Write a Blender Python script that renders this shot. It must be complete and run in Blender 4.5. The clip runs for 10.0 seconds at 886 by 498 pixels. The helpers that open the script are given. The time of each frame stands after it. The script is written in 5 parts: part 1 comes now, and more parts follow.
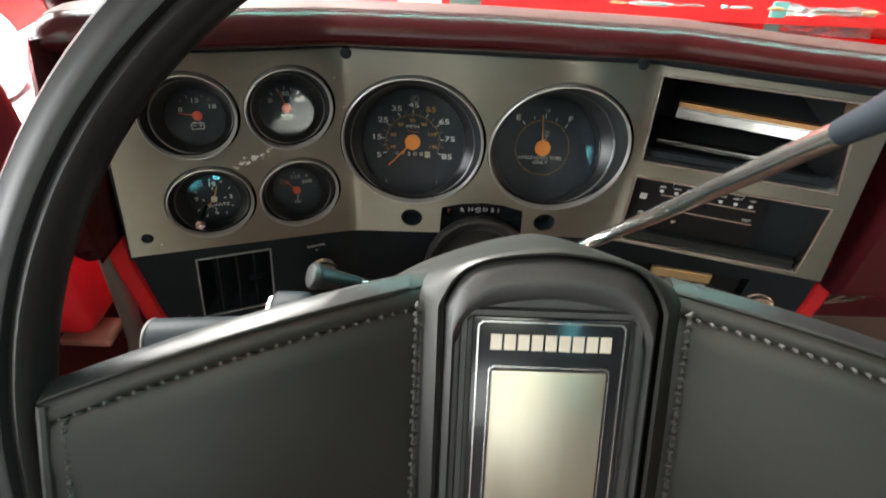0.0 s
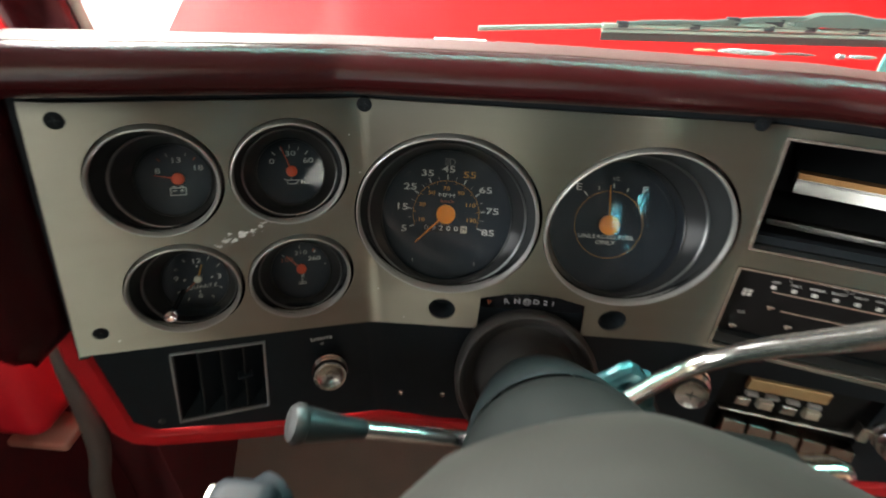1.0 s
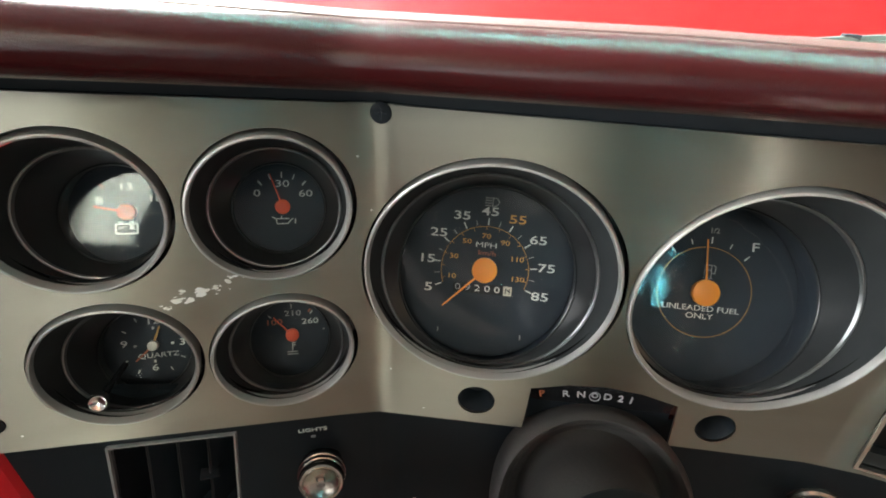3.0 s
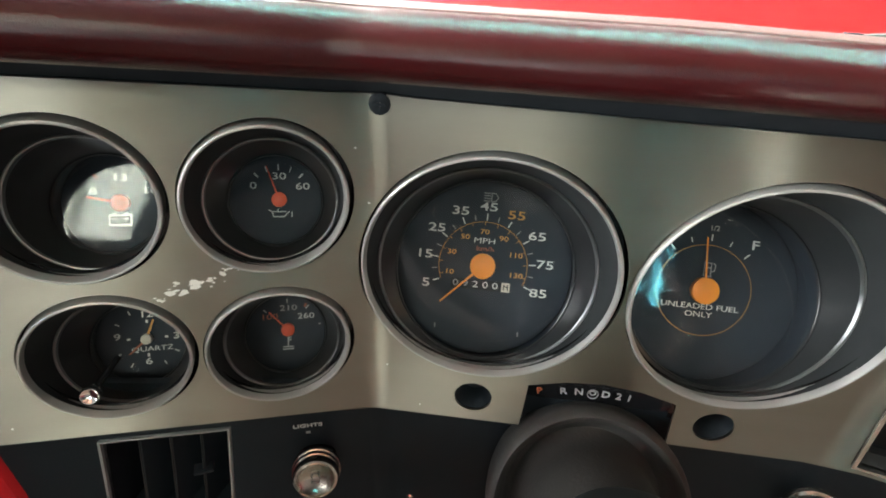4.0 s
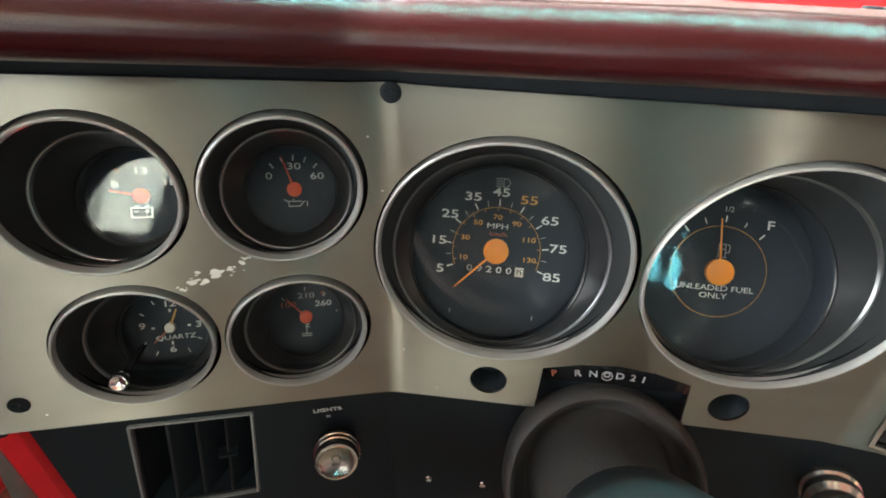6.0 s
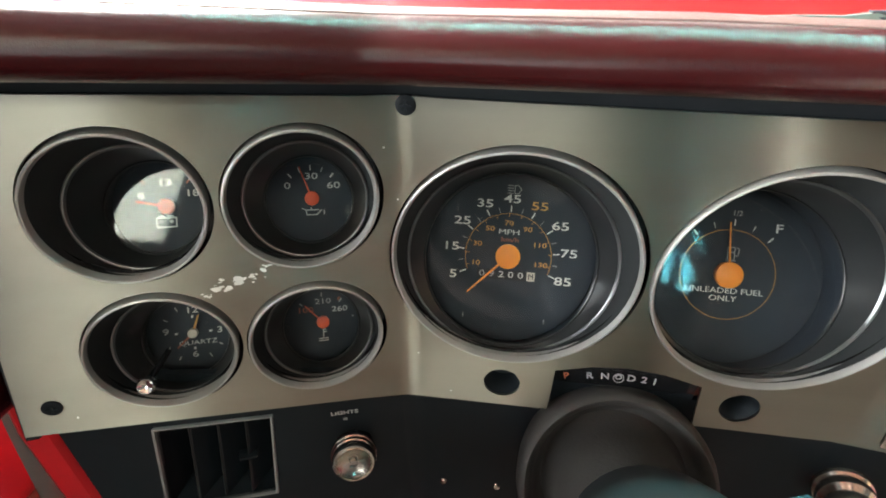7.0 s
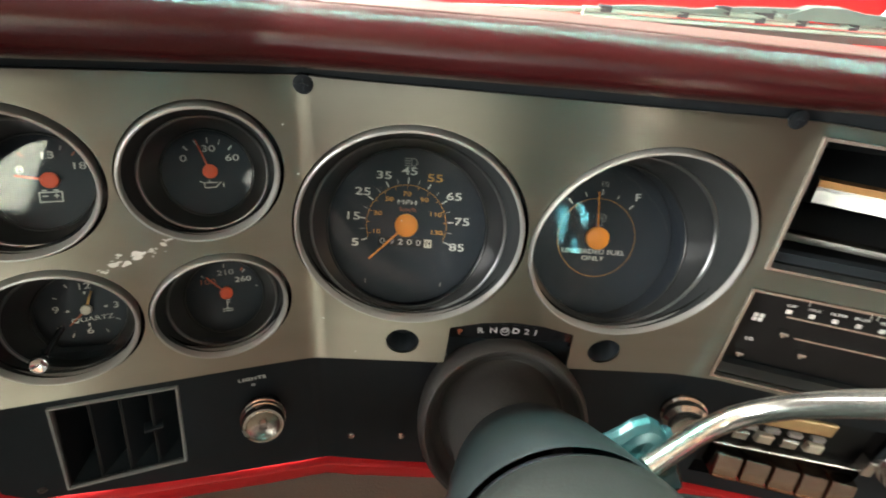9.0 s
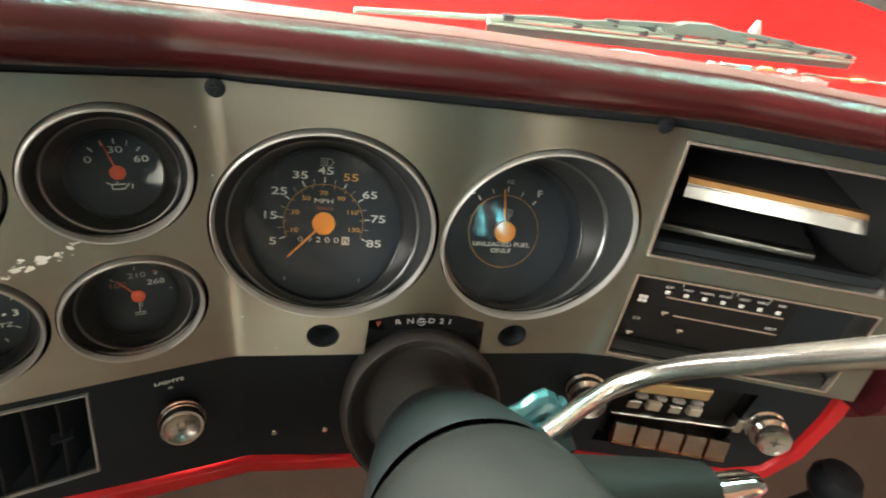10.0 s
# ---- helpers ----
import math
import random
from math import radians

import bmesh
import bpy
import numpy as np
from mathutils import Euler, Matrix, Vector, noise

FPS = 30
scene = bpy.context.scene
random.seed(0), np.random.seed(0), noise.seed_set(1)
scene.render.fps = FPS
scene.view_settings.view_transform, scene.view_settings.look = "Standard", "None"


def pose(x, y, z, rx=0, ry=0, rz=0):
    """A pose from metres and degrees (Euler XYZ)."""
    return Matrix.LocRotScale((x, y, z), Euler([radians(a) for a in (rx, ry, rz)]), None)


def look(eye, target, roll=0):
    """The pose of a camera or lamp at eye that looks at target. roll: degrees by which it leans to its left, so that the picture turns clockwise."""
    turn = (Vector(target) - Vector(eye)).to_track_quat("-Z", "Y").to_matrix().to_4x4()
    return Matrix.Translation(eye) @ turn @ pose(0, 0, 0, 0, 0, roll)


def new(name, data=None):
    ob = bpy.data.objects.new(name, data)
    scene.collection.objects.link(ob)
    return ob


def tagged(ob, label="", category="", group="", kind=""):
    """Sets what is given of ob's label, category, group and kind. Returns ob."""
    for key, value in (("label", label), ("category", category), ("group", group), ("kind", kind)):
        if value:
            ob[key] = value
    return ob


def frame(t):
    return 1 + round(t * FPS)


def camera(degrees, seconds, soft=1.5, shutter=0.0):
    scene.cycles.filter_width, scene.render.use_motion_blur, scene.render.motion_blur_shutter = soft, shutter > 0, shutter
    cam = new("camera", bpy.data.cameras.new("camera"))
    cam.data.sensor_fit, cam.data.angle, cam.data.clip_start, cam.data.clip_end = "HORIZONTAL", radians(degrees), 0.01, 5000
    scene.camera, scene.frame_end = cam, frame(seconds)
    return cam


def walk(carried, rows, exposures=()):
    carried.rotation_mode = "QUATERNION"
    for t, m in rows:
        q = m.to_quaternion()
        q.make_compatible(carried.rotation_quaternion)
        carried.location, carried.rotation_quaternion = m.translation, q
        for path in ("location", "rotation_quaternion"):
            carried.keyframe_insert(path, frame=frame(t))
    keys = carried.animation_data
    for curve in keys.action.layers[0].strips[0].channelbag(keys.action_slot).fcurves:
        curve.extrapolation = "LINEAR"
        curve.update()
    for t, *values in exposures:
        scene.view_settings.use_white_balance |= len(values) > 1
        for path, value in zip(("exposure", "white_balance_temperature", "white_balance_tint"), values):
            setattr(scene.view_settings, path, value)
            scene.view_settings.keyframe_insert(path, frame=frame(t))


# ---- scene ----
from mathutils.geometry import delaunay_2d_cdt

PATH = [
    (0, (0.027, -0.415, 1.528), (0.049, 1.079, 0.199), 2.7),
    (0.5, (0.034, -0.384, 1.528), (0.007, 1.165, 0.264), 2.6),
    (1, (0.016, -0.309, 1.482), (-0.071, 1.31, 0.311), 1.9),
    (1.5, (0.016, -0.259, 1.465), (-0.117, 1.407, 0.366), 1.6),
    (2, (0.005, -0.223, 1.436), (-0.182, 1.462, 0.375), 1.3),
    (2.5, (0.0, -0.218, 1.432), (-0.187, 1.488, 0.405), 1.9),
    (4, (-0.001, -0.216, 1.427), (-0.166, 1.49, 0.396), 3.1),
    (4.5, (0.0, -0.22, 1.429), (-0.193, 1.458, 0.358), 2.4),
    (5, (0.0, -0.219, 1.429), (-0.194, 1.458, 0.357), 2.1),
    (5.5, (0.0, -0.217, 1.428), (-0.194, 1.456, 0.349), 1.8),
    (7, (-0.001, -0.226, 1.433), (-0.256, 1.452, 0.375), -0.1),
    (7.5, (-0.003, -0.224, 1.439), (-0.2, 1.445, 0.354), 0.8),
    (8, (-0.001, -0.229, 1.438), (-0.149, 1.443, 0.349), 1.5),
    (8.5, (-0.001, -0.23, 1.442), (-0.035, 1.418, 0.309), 3.4),
    (9, (0.004, -0.243, 1.448), (0.114, 1.385, 0.291), 5.7),
    (9.5, (0.005, -0.251, 1.455), (0.259, 1.367, 0.307), 8.0),
    (10, (0.007, -0.259, 1.459), (0.406, 1.338, 0.323), 10.0),
]
cam = camera(80.5, 10.0, soft=1.8, shutter=0.5)
walk(cam, [(t, look(eye, target, roll)) for t, eye, target, roll in PATH], [(t, ev, k, 10) for t, ev, k in ((0.0, 1.55, 6650), (0.5, 1.67, 6650), (1.0, 1.43, 6750), (1.5, 1.97, 6650), (2.5, 2.05, 6650), (4.0, 2.26, 6600), (7.0, 2.29, 6650), (8.5, 2.27, 6900), (9.2, 2.29, 7150), (10.0, 2.19, 7450))])

# ---- world and light ----
world = bpy.data.worlds.new("sky")
scene.world = world
world.use_nodes = True
wn = world.node_tree
sky = wn.nodes.new("ShaderNodeTexSky")
sky.sky_type = "NISHITA"
sky.sun_disc = False
sky.sun_elevation = radians(35)
sky.sun_rotation = radians(250)
wn.links.new(sky.outputs[0], wn.nodes["Background"].inputs[0])
wn.nodes["Background"].inputs[1].default_value = 0.12


def area_lamp(name, m, sx, sy, watts, colour):
    d = bpy.data.lights.new(name, "AREA")
    d.shape, d.size, d.size_y, d.energy, d.color = "RECTANGLE", sx, sy, watts, colour
    ob = new(name, d)
    ob.matrix_world = m
    return ob


# daylight in the open side of the showroom, beside the truck
area_lamp("window_daylight_side", look((-6.0, -1.6, 2.3), (0, -1.0, 1.3)), 9.0, 3.2, 560, (0.94, 0.98, 1.0))
# ceiling lights of the showroom: white panels, some added unseen, a cool tube across the hood, a warm row beside
area_lamp("ceiling_panel_front", look((0.2, 3.8, 4.1), (0.2, 3.8, 0.0)), 4.5, 0.7, 40, (1.0, 0.97, 0.93))
# unseen panel added to whiten the floor and brighten the left side
area_lamp("fill_panel_left", look((-2.9, 2.4, 4.1), (-2.9, 2.4, 0.0)), 3.0, 3.2, 1250, (1.0, 0.98, 0.95))
# unseen panels placed where the voltmeter lens mirrors bright windows
for x0, x1 in ((-0.60, 0.13), (0.19, 0.66)):
    area_lamp("lens_panel_back", pose((x0 + x1) / 2, -4.35, 4.1), x1 - x0, 2.4, 34 * (x1 - x0), (0.92, 1.0, 0.86))
area_lamp("ceiling_tube", look((1.9, 0.85, 3.9), (1.9, 0.2, 1.3)), 5.4, 0.04, 66, (0.32, 0.95, 0.92))
area_lamp("ceiling_row_side", look((3.6, -2.0, 3.9), (0.1, 0.0, 1.3)), 0.6, 4.0, 5, (1.0, 0.66, 0.36))
# unseen fill behind the cab, added to brighten what the bezel reflects
area_lamp("bezel_fill_back", look((-0.3, -8.5, 2.1), (-0.1, 0.0, 1.3)), 3.0, 2.6, 42, (0.92, 1.0, 1.0))
area_lamp("ceiling_tube_back", pose(2.42, -6.6, 4.1, 0, 0, 14), 0.12, 2.1, 6.5, (0.20, 0.85, 1.0))
area_lamp("ceiling_tube_rear", pose(2.12, -6.5, 4.1, 0, 0, 14), 0.10, 1.2, 2.6, (0.20, 0.85, 1.0))
# unseen panel added for the white patch in fuel and oil lenses
area_lamp("lens_panel_rear", pose(2.835, -4.225, 4.1), 0.63, 1.05, 6.1, (0.95, 1.0, 0.92))


# ---- materials ----
def mat(name, colour, rough=0.5, metal=0.0, coat=0.0, spec=0.5, vary=0.12, scale=40.0, bump=0.0, bump_scale=300.0, stretch=(1, 1, 1), emit=None, rvary=0.1, aniso=0.0):
    """A surface with soft colour variation, uneven gloss and fine relief."""
    m = bpy.data.materials.new(name)
    m.use_nodes = True
    n, l = m.node_tree.nodes, m.node_tree.links
    p = n["Principled BSDF"]
    p.inputs["Roughness"].default_value = rough
    p.inputs["Metallic"].default_value = metal
    p.inputs["Coat Weight"].default_value = coat
    p.inputs["Coat Roughness"].default_value = 0.04
    p.inputs["Specular IOR Level"].default_value = spec
    p.inputs["Base Color"].default_value = (*colour, 1)
    co = n.new("ShaderNodeTexCoord")
    mp = n.new("ShaderNodeMapping")
    mp.inputs["Scale"].default_value = stretch
    l.new(co.outputs["Object"], mp.inputs["Vector"])
    if vary:
        t1 = n.new("ShaderNodeTexNoise")
        t1.inputs["Scale"].default_value, t1.inputs["Detail"].default_value = scale, 6
        t2 = n.new("ShaderNodeTexNoise")
        t2.inputs["Scale"].default_value, t2.inputs["Detail"].default_value = scale * 0.13, 3
        l.new(mp.outputs[0], t1.inputs["Vector"])
        l.new(co.outputs["Object"], t2.inputs["Vector"])
        add = n.new("ShaderNodeMath")
        add.operation = "ADD"
        l.new(t1.outputs[0], add.inputs[0])
        l.new(t2.outputs[0], add.inputs[1])
        ra = n.new("ShaderNodeMapRange")
        ra.inputs["From Min"].default_value, ra.inputs["From Max"].default_value = 0.6, 1.4
        ra.inputs["To Min"].default_value, ra.inputs["To Max"].default_value = 1 - vary, 1 + vary
        l.new(add.outputs[0], ra.inputs["Value"])
        mix = n.new("ShaderNodeMix")
        mix.data_type, mix.blend_type = "RGBA", "MULTIPLY"
        mix.inputs[0].default_value = 1
        mix.inputs[6].default_value = (*colour, 1)
        l.new(ra.outputs[0], mix.inputs[7])
        l.new(mix.outputs[2], p.inputs["Base Color"])
        rr = n.new("ShaderNodeMapRange")
        rr.inputs["From Min"].default_value, rr.inputs["From Max"].default_value = 0.6, 1.4
        rr.inputs["To Min"].default_value, rr.inputs["To Max"].default_value = max(0.02, rough - rvary * rough), min(1, rough + rvary * rough)
        l.new(add.outputs[0], rr.inputs["Value"])
        l.new(rr.outputs[0], p.inputs["Roughness"])
    if bump:
        tb = n.new("ShaderNodeTexNoise")
        tb.inputs["Scale"].default_value, tb.inputs["Detail"].default_value = bump_scale, 4
        l.new(mp.outputs[0], tb.inputs["Vector"])
        bp = n.new("ShaderNodeBump")
        bp.inputs["Strength"].default_value, bp.inputs["Distance"].default_value = bump, 0.001
        l.new(tb.outputs[0], bp.inputs["Height"])
        l.new(bp.outputs[0], p.inputs["Normal"])
    if aniso:
        tg = n.new("ShaderNodeCombineXYZ")
        tg.inputs[2].default_value = 1.0
        p.inputs["Anisotropic"].default_value = aniso
        l.new(tg.outputs[0], p.inputs["Tangent"])
    if emit:
        p.inputs["Emission Color"].default_value = (*colour, 1)
        p.inputs["Emission Strength"].default_value = emit
    return m


def glass_mat(name, tint=(1, 1, 1), rough=0.0, ior=1.45, haze=0.0):
    """A thin clear pane: clear with a mirror gloss by Fresnel."""
    m = bpy.data.materials.new(name)
    m.use_nodes = True
    n, l = m.node_tree.nodes, m.node_tree.links
    n.remove(n["Principled BSDF"])
    tr = n.new("ShaderNodeBsdfTransparent")
    tr.inputs[0].default_value = (*tint, 1)
    gl = n.new("ShaderNodeBsdfGlossy")
    gl.inputs["Roughness"].default_value = rough
    fr = n.new("ShaderNodeFresnel")
    fr.inputs["IOR"].default_value = ior
    mx = n.new("ShaderNodeMixShader")
    l.new(fr.outputs[0], mx.inputs[0])
    l.new(tr.outputs[0], mx.inputs[1])
    l.new(gl.outputs[0], mx.inputs[2])
    out = mx
    # pale diffuse layer mixed in for the glare haze over the dials
    if haze:
        df = n.new("ShaderNodeBsdfDiffuse")
        df.inputs[0].default_value = (0.70, 0.68, 0.70, 1)
        co = n.new("ShaderNodeTexCoord")
        nz = n.new("ShaderNodeTexNoise")
        nz.inputs["Scale"].default_value, nz.inputs["Detail"].default_value = 55, 5
        l.new(co.outputs["Object"], nz.inputs["Vector"])
        mr = n.new("ShaderNodeMapRange")
        mr.inputs["From Min"].default_value, mr.inputs["From Max"].default_value = 0.3, 0.75
        mr.inputs["To Min"].default_value, mr.inputs["To Max"].default_value = haze * 0.6, haze * 1.6
        l.new(nz.outputs[0], mr.inputs["Value"])
        out = n.new("ShaderNodeMixShader")
        l.new(mr.outputs[0], out.inputs[0])
        l.new(mx.outputs[0], out.inputs[1])
        l.new(df.outputs[0], out.inputs[2])
    l.new(out.outputs[0], n["Material Output"].inputs[0])
    return m


M_ALU = mat("brushed_aluminium", (0.3017, 0.2815, 0.2413), 0.42, 1.0, vary=0.11, scale=60, bump=0.09, bump_scale=260, stretch=(0.03, 1, 1), rvary=0.20, aniso=1.0)
M_PLATE = mat("brushed_pale_plate", (0.56, 0.52, 0.42), 0.36, 1.0, vary=0.12, scale=70, bump=0.06, bump_scale=260, stretch=(1, 0.03, 1), rvary=0.2)
M_CHROME = mat("chrome", (0.80, 0.79, 0.77), 0.09, 1.0, vary=0.05, scale=30, rvary=0.5)
M_KNOBCHR = mat("aged_chrome", (0.50, 0.47, 0.42), 0.26, 1.0, vary=0.15, scale=60, rvary=0.4)
M_ROD = mat("worn_chrome_rod", (0.84, 0.82, 0.77), 0.24, 1.0, vary=0.08, scale=60)
M_BACKCLOTH = mat("dark_cloth", (0.060, 0.048, 0.044), 0.9, vary=0.15, scale=60, bump=0.4, bump_scale=500)
M_OUTLINE = mat("worn_silver_outline", (0.33, 0.34, 0.34), 0.45, 0.4, vary=0.25, scale=80, rvary=0.3)
# orange metal that paints the warm reflection on the louvre's upper facet
M_WARMGLOW = mat("orange_reflection_metal", (0.50, 0.27, 0.12), 0.42, 1.0, vary=0.25, scale=50, rvary=0.3)
M_STRIP = mat("worn_chrome_strip", (0.86, 0.83, 0.77), 0.20, 1.0, vary=0.10, scale=50, rvary=0.4)
M_DUCT = mat("black_duct_plastic", (0.0086, 0.0092, 0.0098), 0.6, spec=0.06, vary=0.2, scale=60)
M_GAUGERIM = mat("aged_bright_rim", (0.40, 0.40, 0.38), 0.48, 0.65, vary=0.12, scale=60, rvary=0.3)
M_HEAD = mat("red_tan_cloth", (0.42, 0.25, 0.17), 0.9, vary=0.15, scale=60, bump=0.4, bump_scale=500)
M_LIP = mat("satin_lip", (0.24, 0.25, 0.25), 0.42, 1.0, vary=0.1, scale=60)
M_SATIN = mat("satin_chrome", (0.62, 0.60, 0.57), 0.25, 1.0, vary=0.08, scale=60)
M_BLACK = mat("black_plastic", (0.0117, 0.0155, 0.0192), 0.50, spec=0.16, vary=0.25, scale=50, bump=0.15, bump_scale=900)
M_GLOSSBLK = mat("gloss_black", (0.012, 0.013, 0.015), 0.16, vary=0.2, scale=30)
M_DIAL = mat("dial_black", (0.0171, 0.0250, 0.0343), 0.50, spec=0.12, vary=0.2, scale=80)
M_CONE = mat("gauge_cone_grey", (0.0175, 0.0195, 0.0205), 0.36, spec=0.24, vary=0.2, scale=60)
M_CONEDARK = mat("gauge_cone_black", (0.0260, 0.0290, 0.0300), 0.70, spec=0.10, vary=0.2, scale=60)
# grey plastic leaning teal for the cyan tube's reflection
M_COLUMN = mat("column_cyan_lit_plastic", (0.0092, 0.0132, 0.0144), 0.38, vary=0.25, scale=40, bump=0.10, bump_scale=700)
# column plastic without that teal, duller where less light falls
M_SHROUD = mat("shroud_less_lit_plastic", (0.0094, 0.0109, 0.0105), 0.46, spec=0.06, vary=0.25, scale=40, bump=0.10, bump_scale=700)
# teal put into the lug's metal for the cyan tube's reflection
M_CAST = mat("cast_metal_cyan_lit", (0.035, 0.095, 0.105), 0.22, 0.5, vary=0.3, scale=60)
M_SATBLK = mat("satin_black_plate", (0.012, 0.0115, 0.012), 0.34, spec=0.10, vary=0.25, scale=40)
M_RUBBER = mat("dark_rubber", (0.0230, 0.0240, 0.0235), 0.45, vary=0.25, scale=60, bump=0.2, bump_scale=500)
M_BOOT = mat("grey_brown_rubber", (0.046, 0.044, 0.041), 0.55, vary=0.3, scale=30, bump=0.25, bump_scale=500)
M_LEATHER = mat("black_leather", (0.0115, 0.0118, 0.0100), 0.44, spec=0.36, vary=0.30, scale=25, bump=0.08, bump_scale=500)
M_BINDING = mat("polished_black_leather", (0.014, 0.014, 0.014), 0.34, spec=0.32, vary=0.25, scale=40, bump=0.05, bump_scale=500)
M_RIM = mat("black_rim_leather", (0.0085, 0.0088, 0.0090), 0.36, spec=0.38, vary=0.25, scale=25, bump=0.05, bump_scale=700)
M_STITCH = mat("dark_thread", (0.032, 0.031, 0.028), 0.85, vary=0.3, scale=200)
M_PAD = mat("maroon_vinyl", (0.028, 0.0034, 0.0040), 0.19, spec=0.32, vary=0.2, scale=18, bump=0.14, bump_scale=1900, rvary=0.12)
M_PADTOP = mat("paler_red_vinyl", (0.062, 0.022, 0.018), 0.50, vary=0.2, scale=18, bump=0.25, bump_scale=1300)
M_FADED = mat("faded_pink_vinyl", (0.42, 0.17, 0.13), 0.5, vary=0.15, scale=20)
M_BLADE = mat("pale_wiper_rubber", (0.150, 0.185, 0.155), 0.4, vary=0.15, scale=60)
M_MAROONV = mat("dark_maroon_vinyl", (0.075, 0.007, 0.011), 0.42, vary=0.2, scale=18, bump=0.3, bump_scale=800)
M_RED = mat("red_body_paint", (0.56, 0.0040, 0.0055), 0.42, coat=0.02, spec=0.09, vary=0.06, scale=5)
M_REDTRIM = mat("red_painted_metal", (0.50, 0.010, 0.016), 0.42, coat=0.08, vary=0.12, scale=12)
M_DOOR = mat("red_door_vinyl", (0.70, 0.016, 0.030), 0.42, vary=0.15, scale=14, bump=0.3, bump_scale=420)
M_MAROON = mat("dark_red_carpet", (0.085, 0.006, 0.010), 0.9, vary=0.35, scale=90, bump=0.8, bump_scale=500)
M_TAN = mat("worn_tan_mat", (0.095, 0.060, 0.046), 0.75, vary=0.2, scale=20, bump=0.4, bump_scale=300)
M_SEAL = mat("grey_rubber_seal", (0.105, 0.085, 0.078), 0.6, vary=0.2, scale=40)
M_WHITE = mat("white_print", (0.65, 0.65, 0.62), 0.5, vary=0.06, scale=300)
M_GREYTXT = mat("grey_print", (0.32, 0.32, 0.32), 0.5, vary=0.06, scale=300)
M_ORANGE = mat("orange_needle", (1.0, 0.32, 0.02), 0.45, vary=0.05, scale=200)
M_ORTXT = mat("orange_print", (0.62, 0.29, 0.05), 0.5, vary=0.06, scale=300)
M_REDNEEDLE = mat("red_orange_needle", (0.85, 0.10, 0.03), 0.45, vary=0.05, scale=200)
M_REDTXT = mat("red_print", (0.38, 0.10, 0.045), 0.5, vary=0.06, scale=300)
M_CREAM = mat("cream_metal", (0.52, 0.48, 0.40), 0.4, metal=0.3, vary=0.1, scale=60)
M_RADIO = mat("radio_scale_amber", (0.62, 0.42, 0.22), 0.25, metal=0.5, vary=0.12, scale=80)
M_WIPER = mat("wiper_grey_metal", (0.070, 0.092, 0.082), 0.45, metal=0.3, vary=0.15, scale=60)
M_FLOOR = mat("polished_concrete", (0.62, 0.61, 0.59), 0.25, vary=0.10, scale=2.2, rvary=0.3)
M_DARKWALL = mat("dark_showroom_wall", (0.05, 0.048, 0.047), 0.7, vary=0.1, scale=3)
M_DEEP = mat("deep_black_plastic", (0.0097, 0.0120, 0.0143), 0.55, spec=0.12, vary=0.2, scale=60)
M_TYRE = mat("tyre_rubber", (0.02, 0.02, 0.02), 0.8, vary=0.2, scale=30)
M_WHEELWHITE = mat("white_wheel_paint", (0.34, 0.35, 0.36), 0.35, vary=0.05, scale=10)
M_GLASS = glass_mat("gauge_lens", (0.97, 0.97, 0.97), rough=0.045, haze=0.013)
M_WIND = glass_mat("windshield_glass", (0.93, 0.97, 0.95))
# tan put into the chrome for what the push buttons reflect
M_BUTTON = mat("chrome_tan_reflection", (0.30, 0.23, 0.18), 0.20, 1.0, vary=0.15, scale=60, rvary=0.3)
M_KNOB = mat("clear_knob", (0.50, 0.48, 0.44), 0.16, 0.85, vary=0.05, scale=60)
M_DUST = mat("worn_scuff", (0.80, 0.79, 0.75), 0.7, vary=0.1, scale=200)
# bright crinkled metal of the pieces that stand in for glints
M_GLINT = mat("crinkled_glint_metal", (0.75, 0.78, 0.77), 0.18, 0.8, vary=0.2, scale=40, bump=1.0, bump_scale=60)
M_TEAL = mat("teal_paper", (0.08, 0.33, 0.31), 0.5, vary=0.15, scale=60)


# ---- helpers of this scene ----
def link_mesh(name, bm, material, smooth=True):
    if isinstance(bm, bmesh.types.BMesh):
        me = bpy.data.meshes.new(name)
        bmesh.ops.recalc_face_normals(bm, faces=bm.faces)
        bm.to_mesh(me)
        bm.free()
        if smooth:
            me.shade_smooth()
            me.set_sharp_from_angle(angle=radians(38))
    else:
        me = bm
    if not me.materials:
        me.materials.append(material)
    return new(name, me)


def part(name, bm, material, parent, label="", m=None, smooth=True):
    ob = link_mesh(name, bm, material, smooth)
    ob.parent = parent
    if m is not None:
        ob.matrix_local = m
    return tagged(ob, label)


def thing(name, m, label, category, group="", kind=""):
    ob = new(name)
    ob.empty_display_size = 0.02
    ob.matrix_world = m
    return tagged(ob, label, category, group, kind)


def box(bm, x0, x1, y0, y1, z0, z1, bevel=0.0, seg=2):
    vs = bmesh.ops.create_cube(bm, size=1.0)["verts"]
    for v in vs:
        v.co = Vector(((x0 + x1) / 2 + v.co.x * (x1 - x0), (y0 + y1) / 2 + v.co.y * (y1 - y0), (z0 + z1) / 2 + v.co.z * (z1 - z0)))
    if bevel:
        es = list({e for v in vs for e in v.link_edges})
        bmesh.ops.bevel(bm, geom=es, offset=bevel, segments=seg, profile=0.6, affect="EDGES")
    return bm


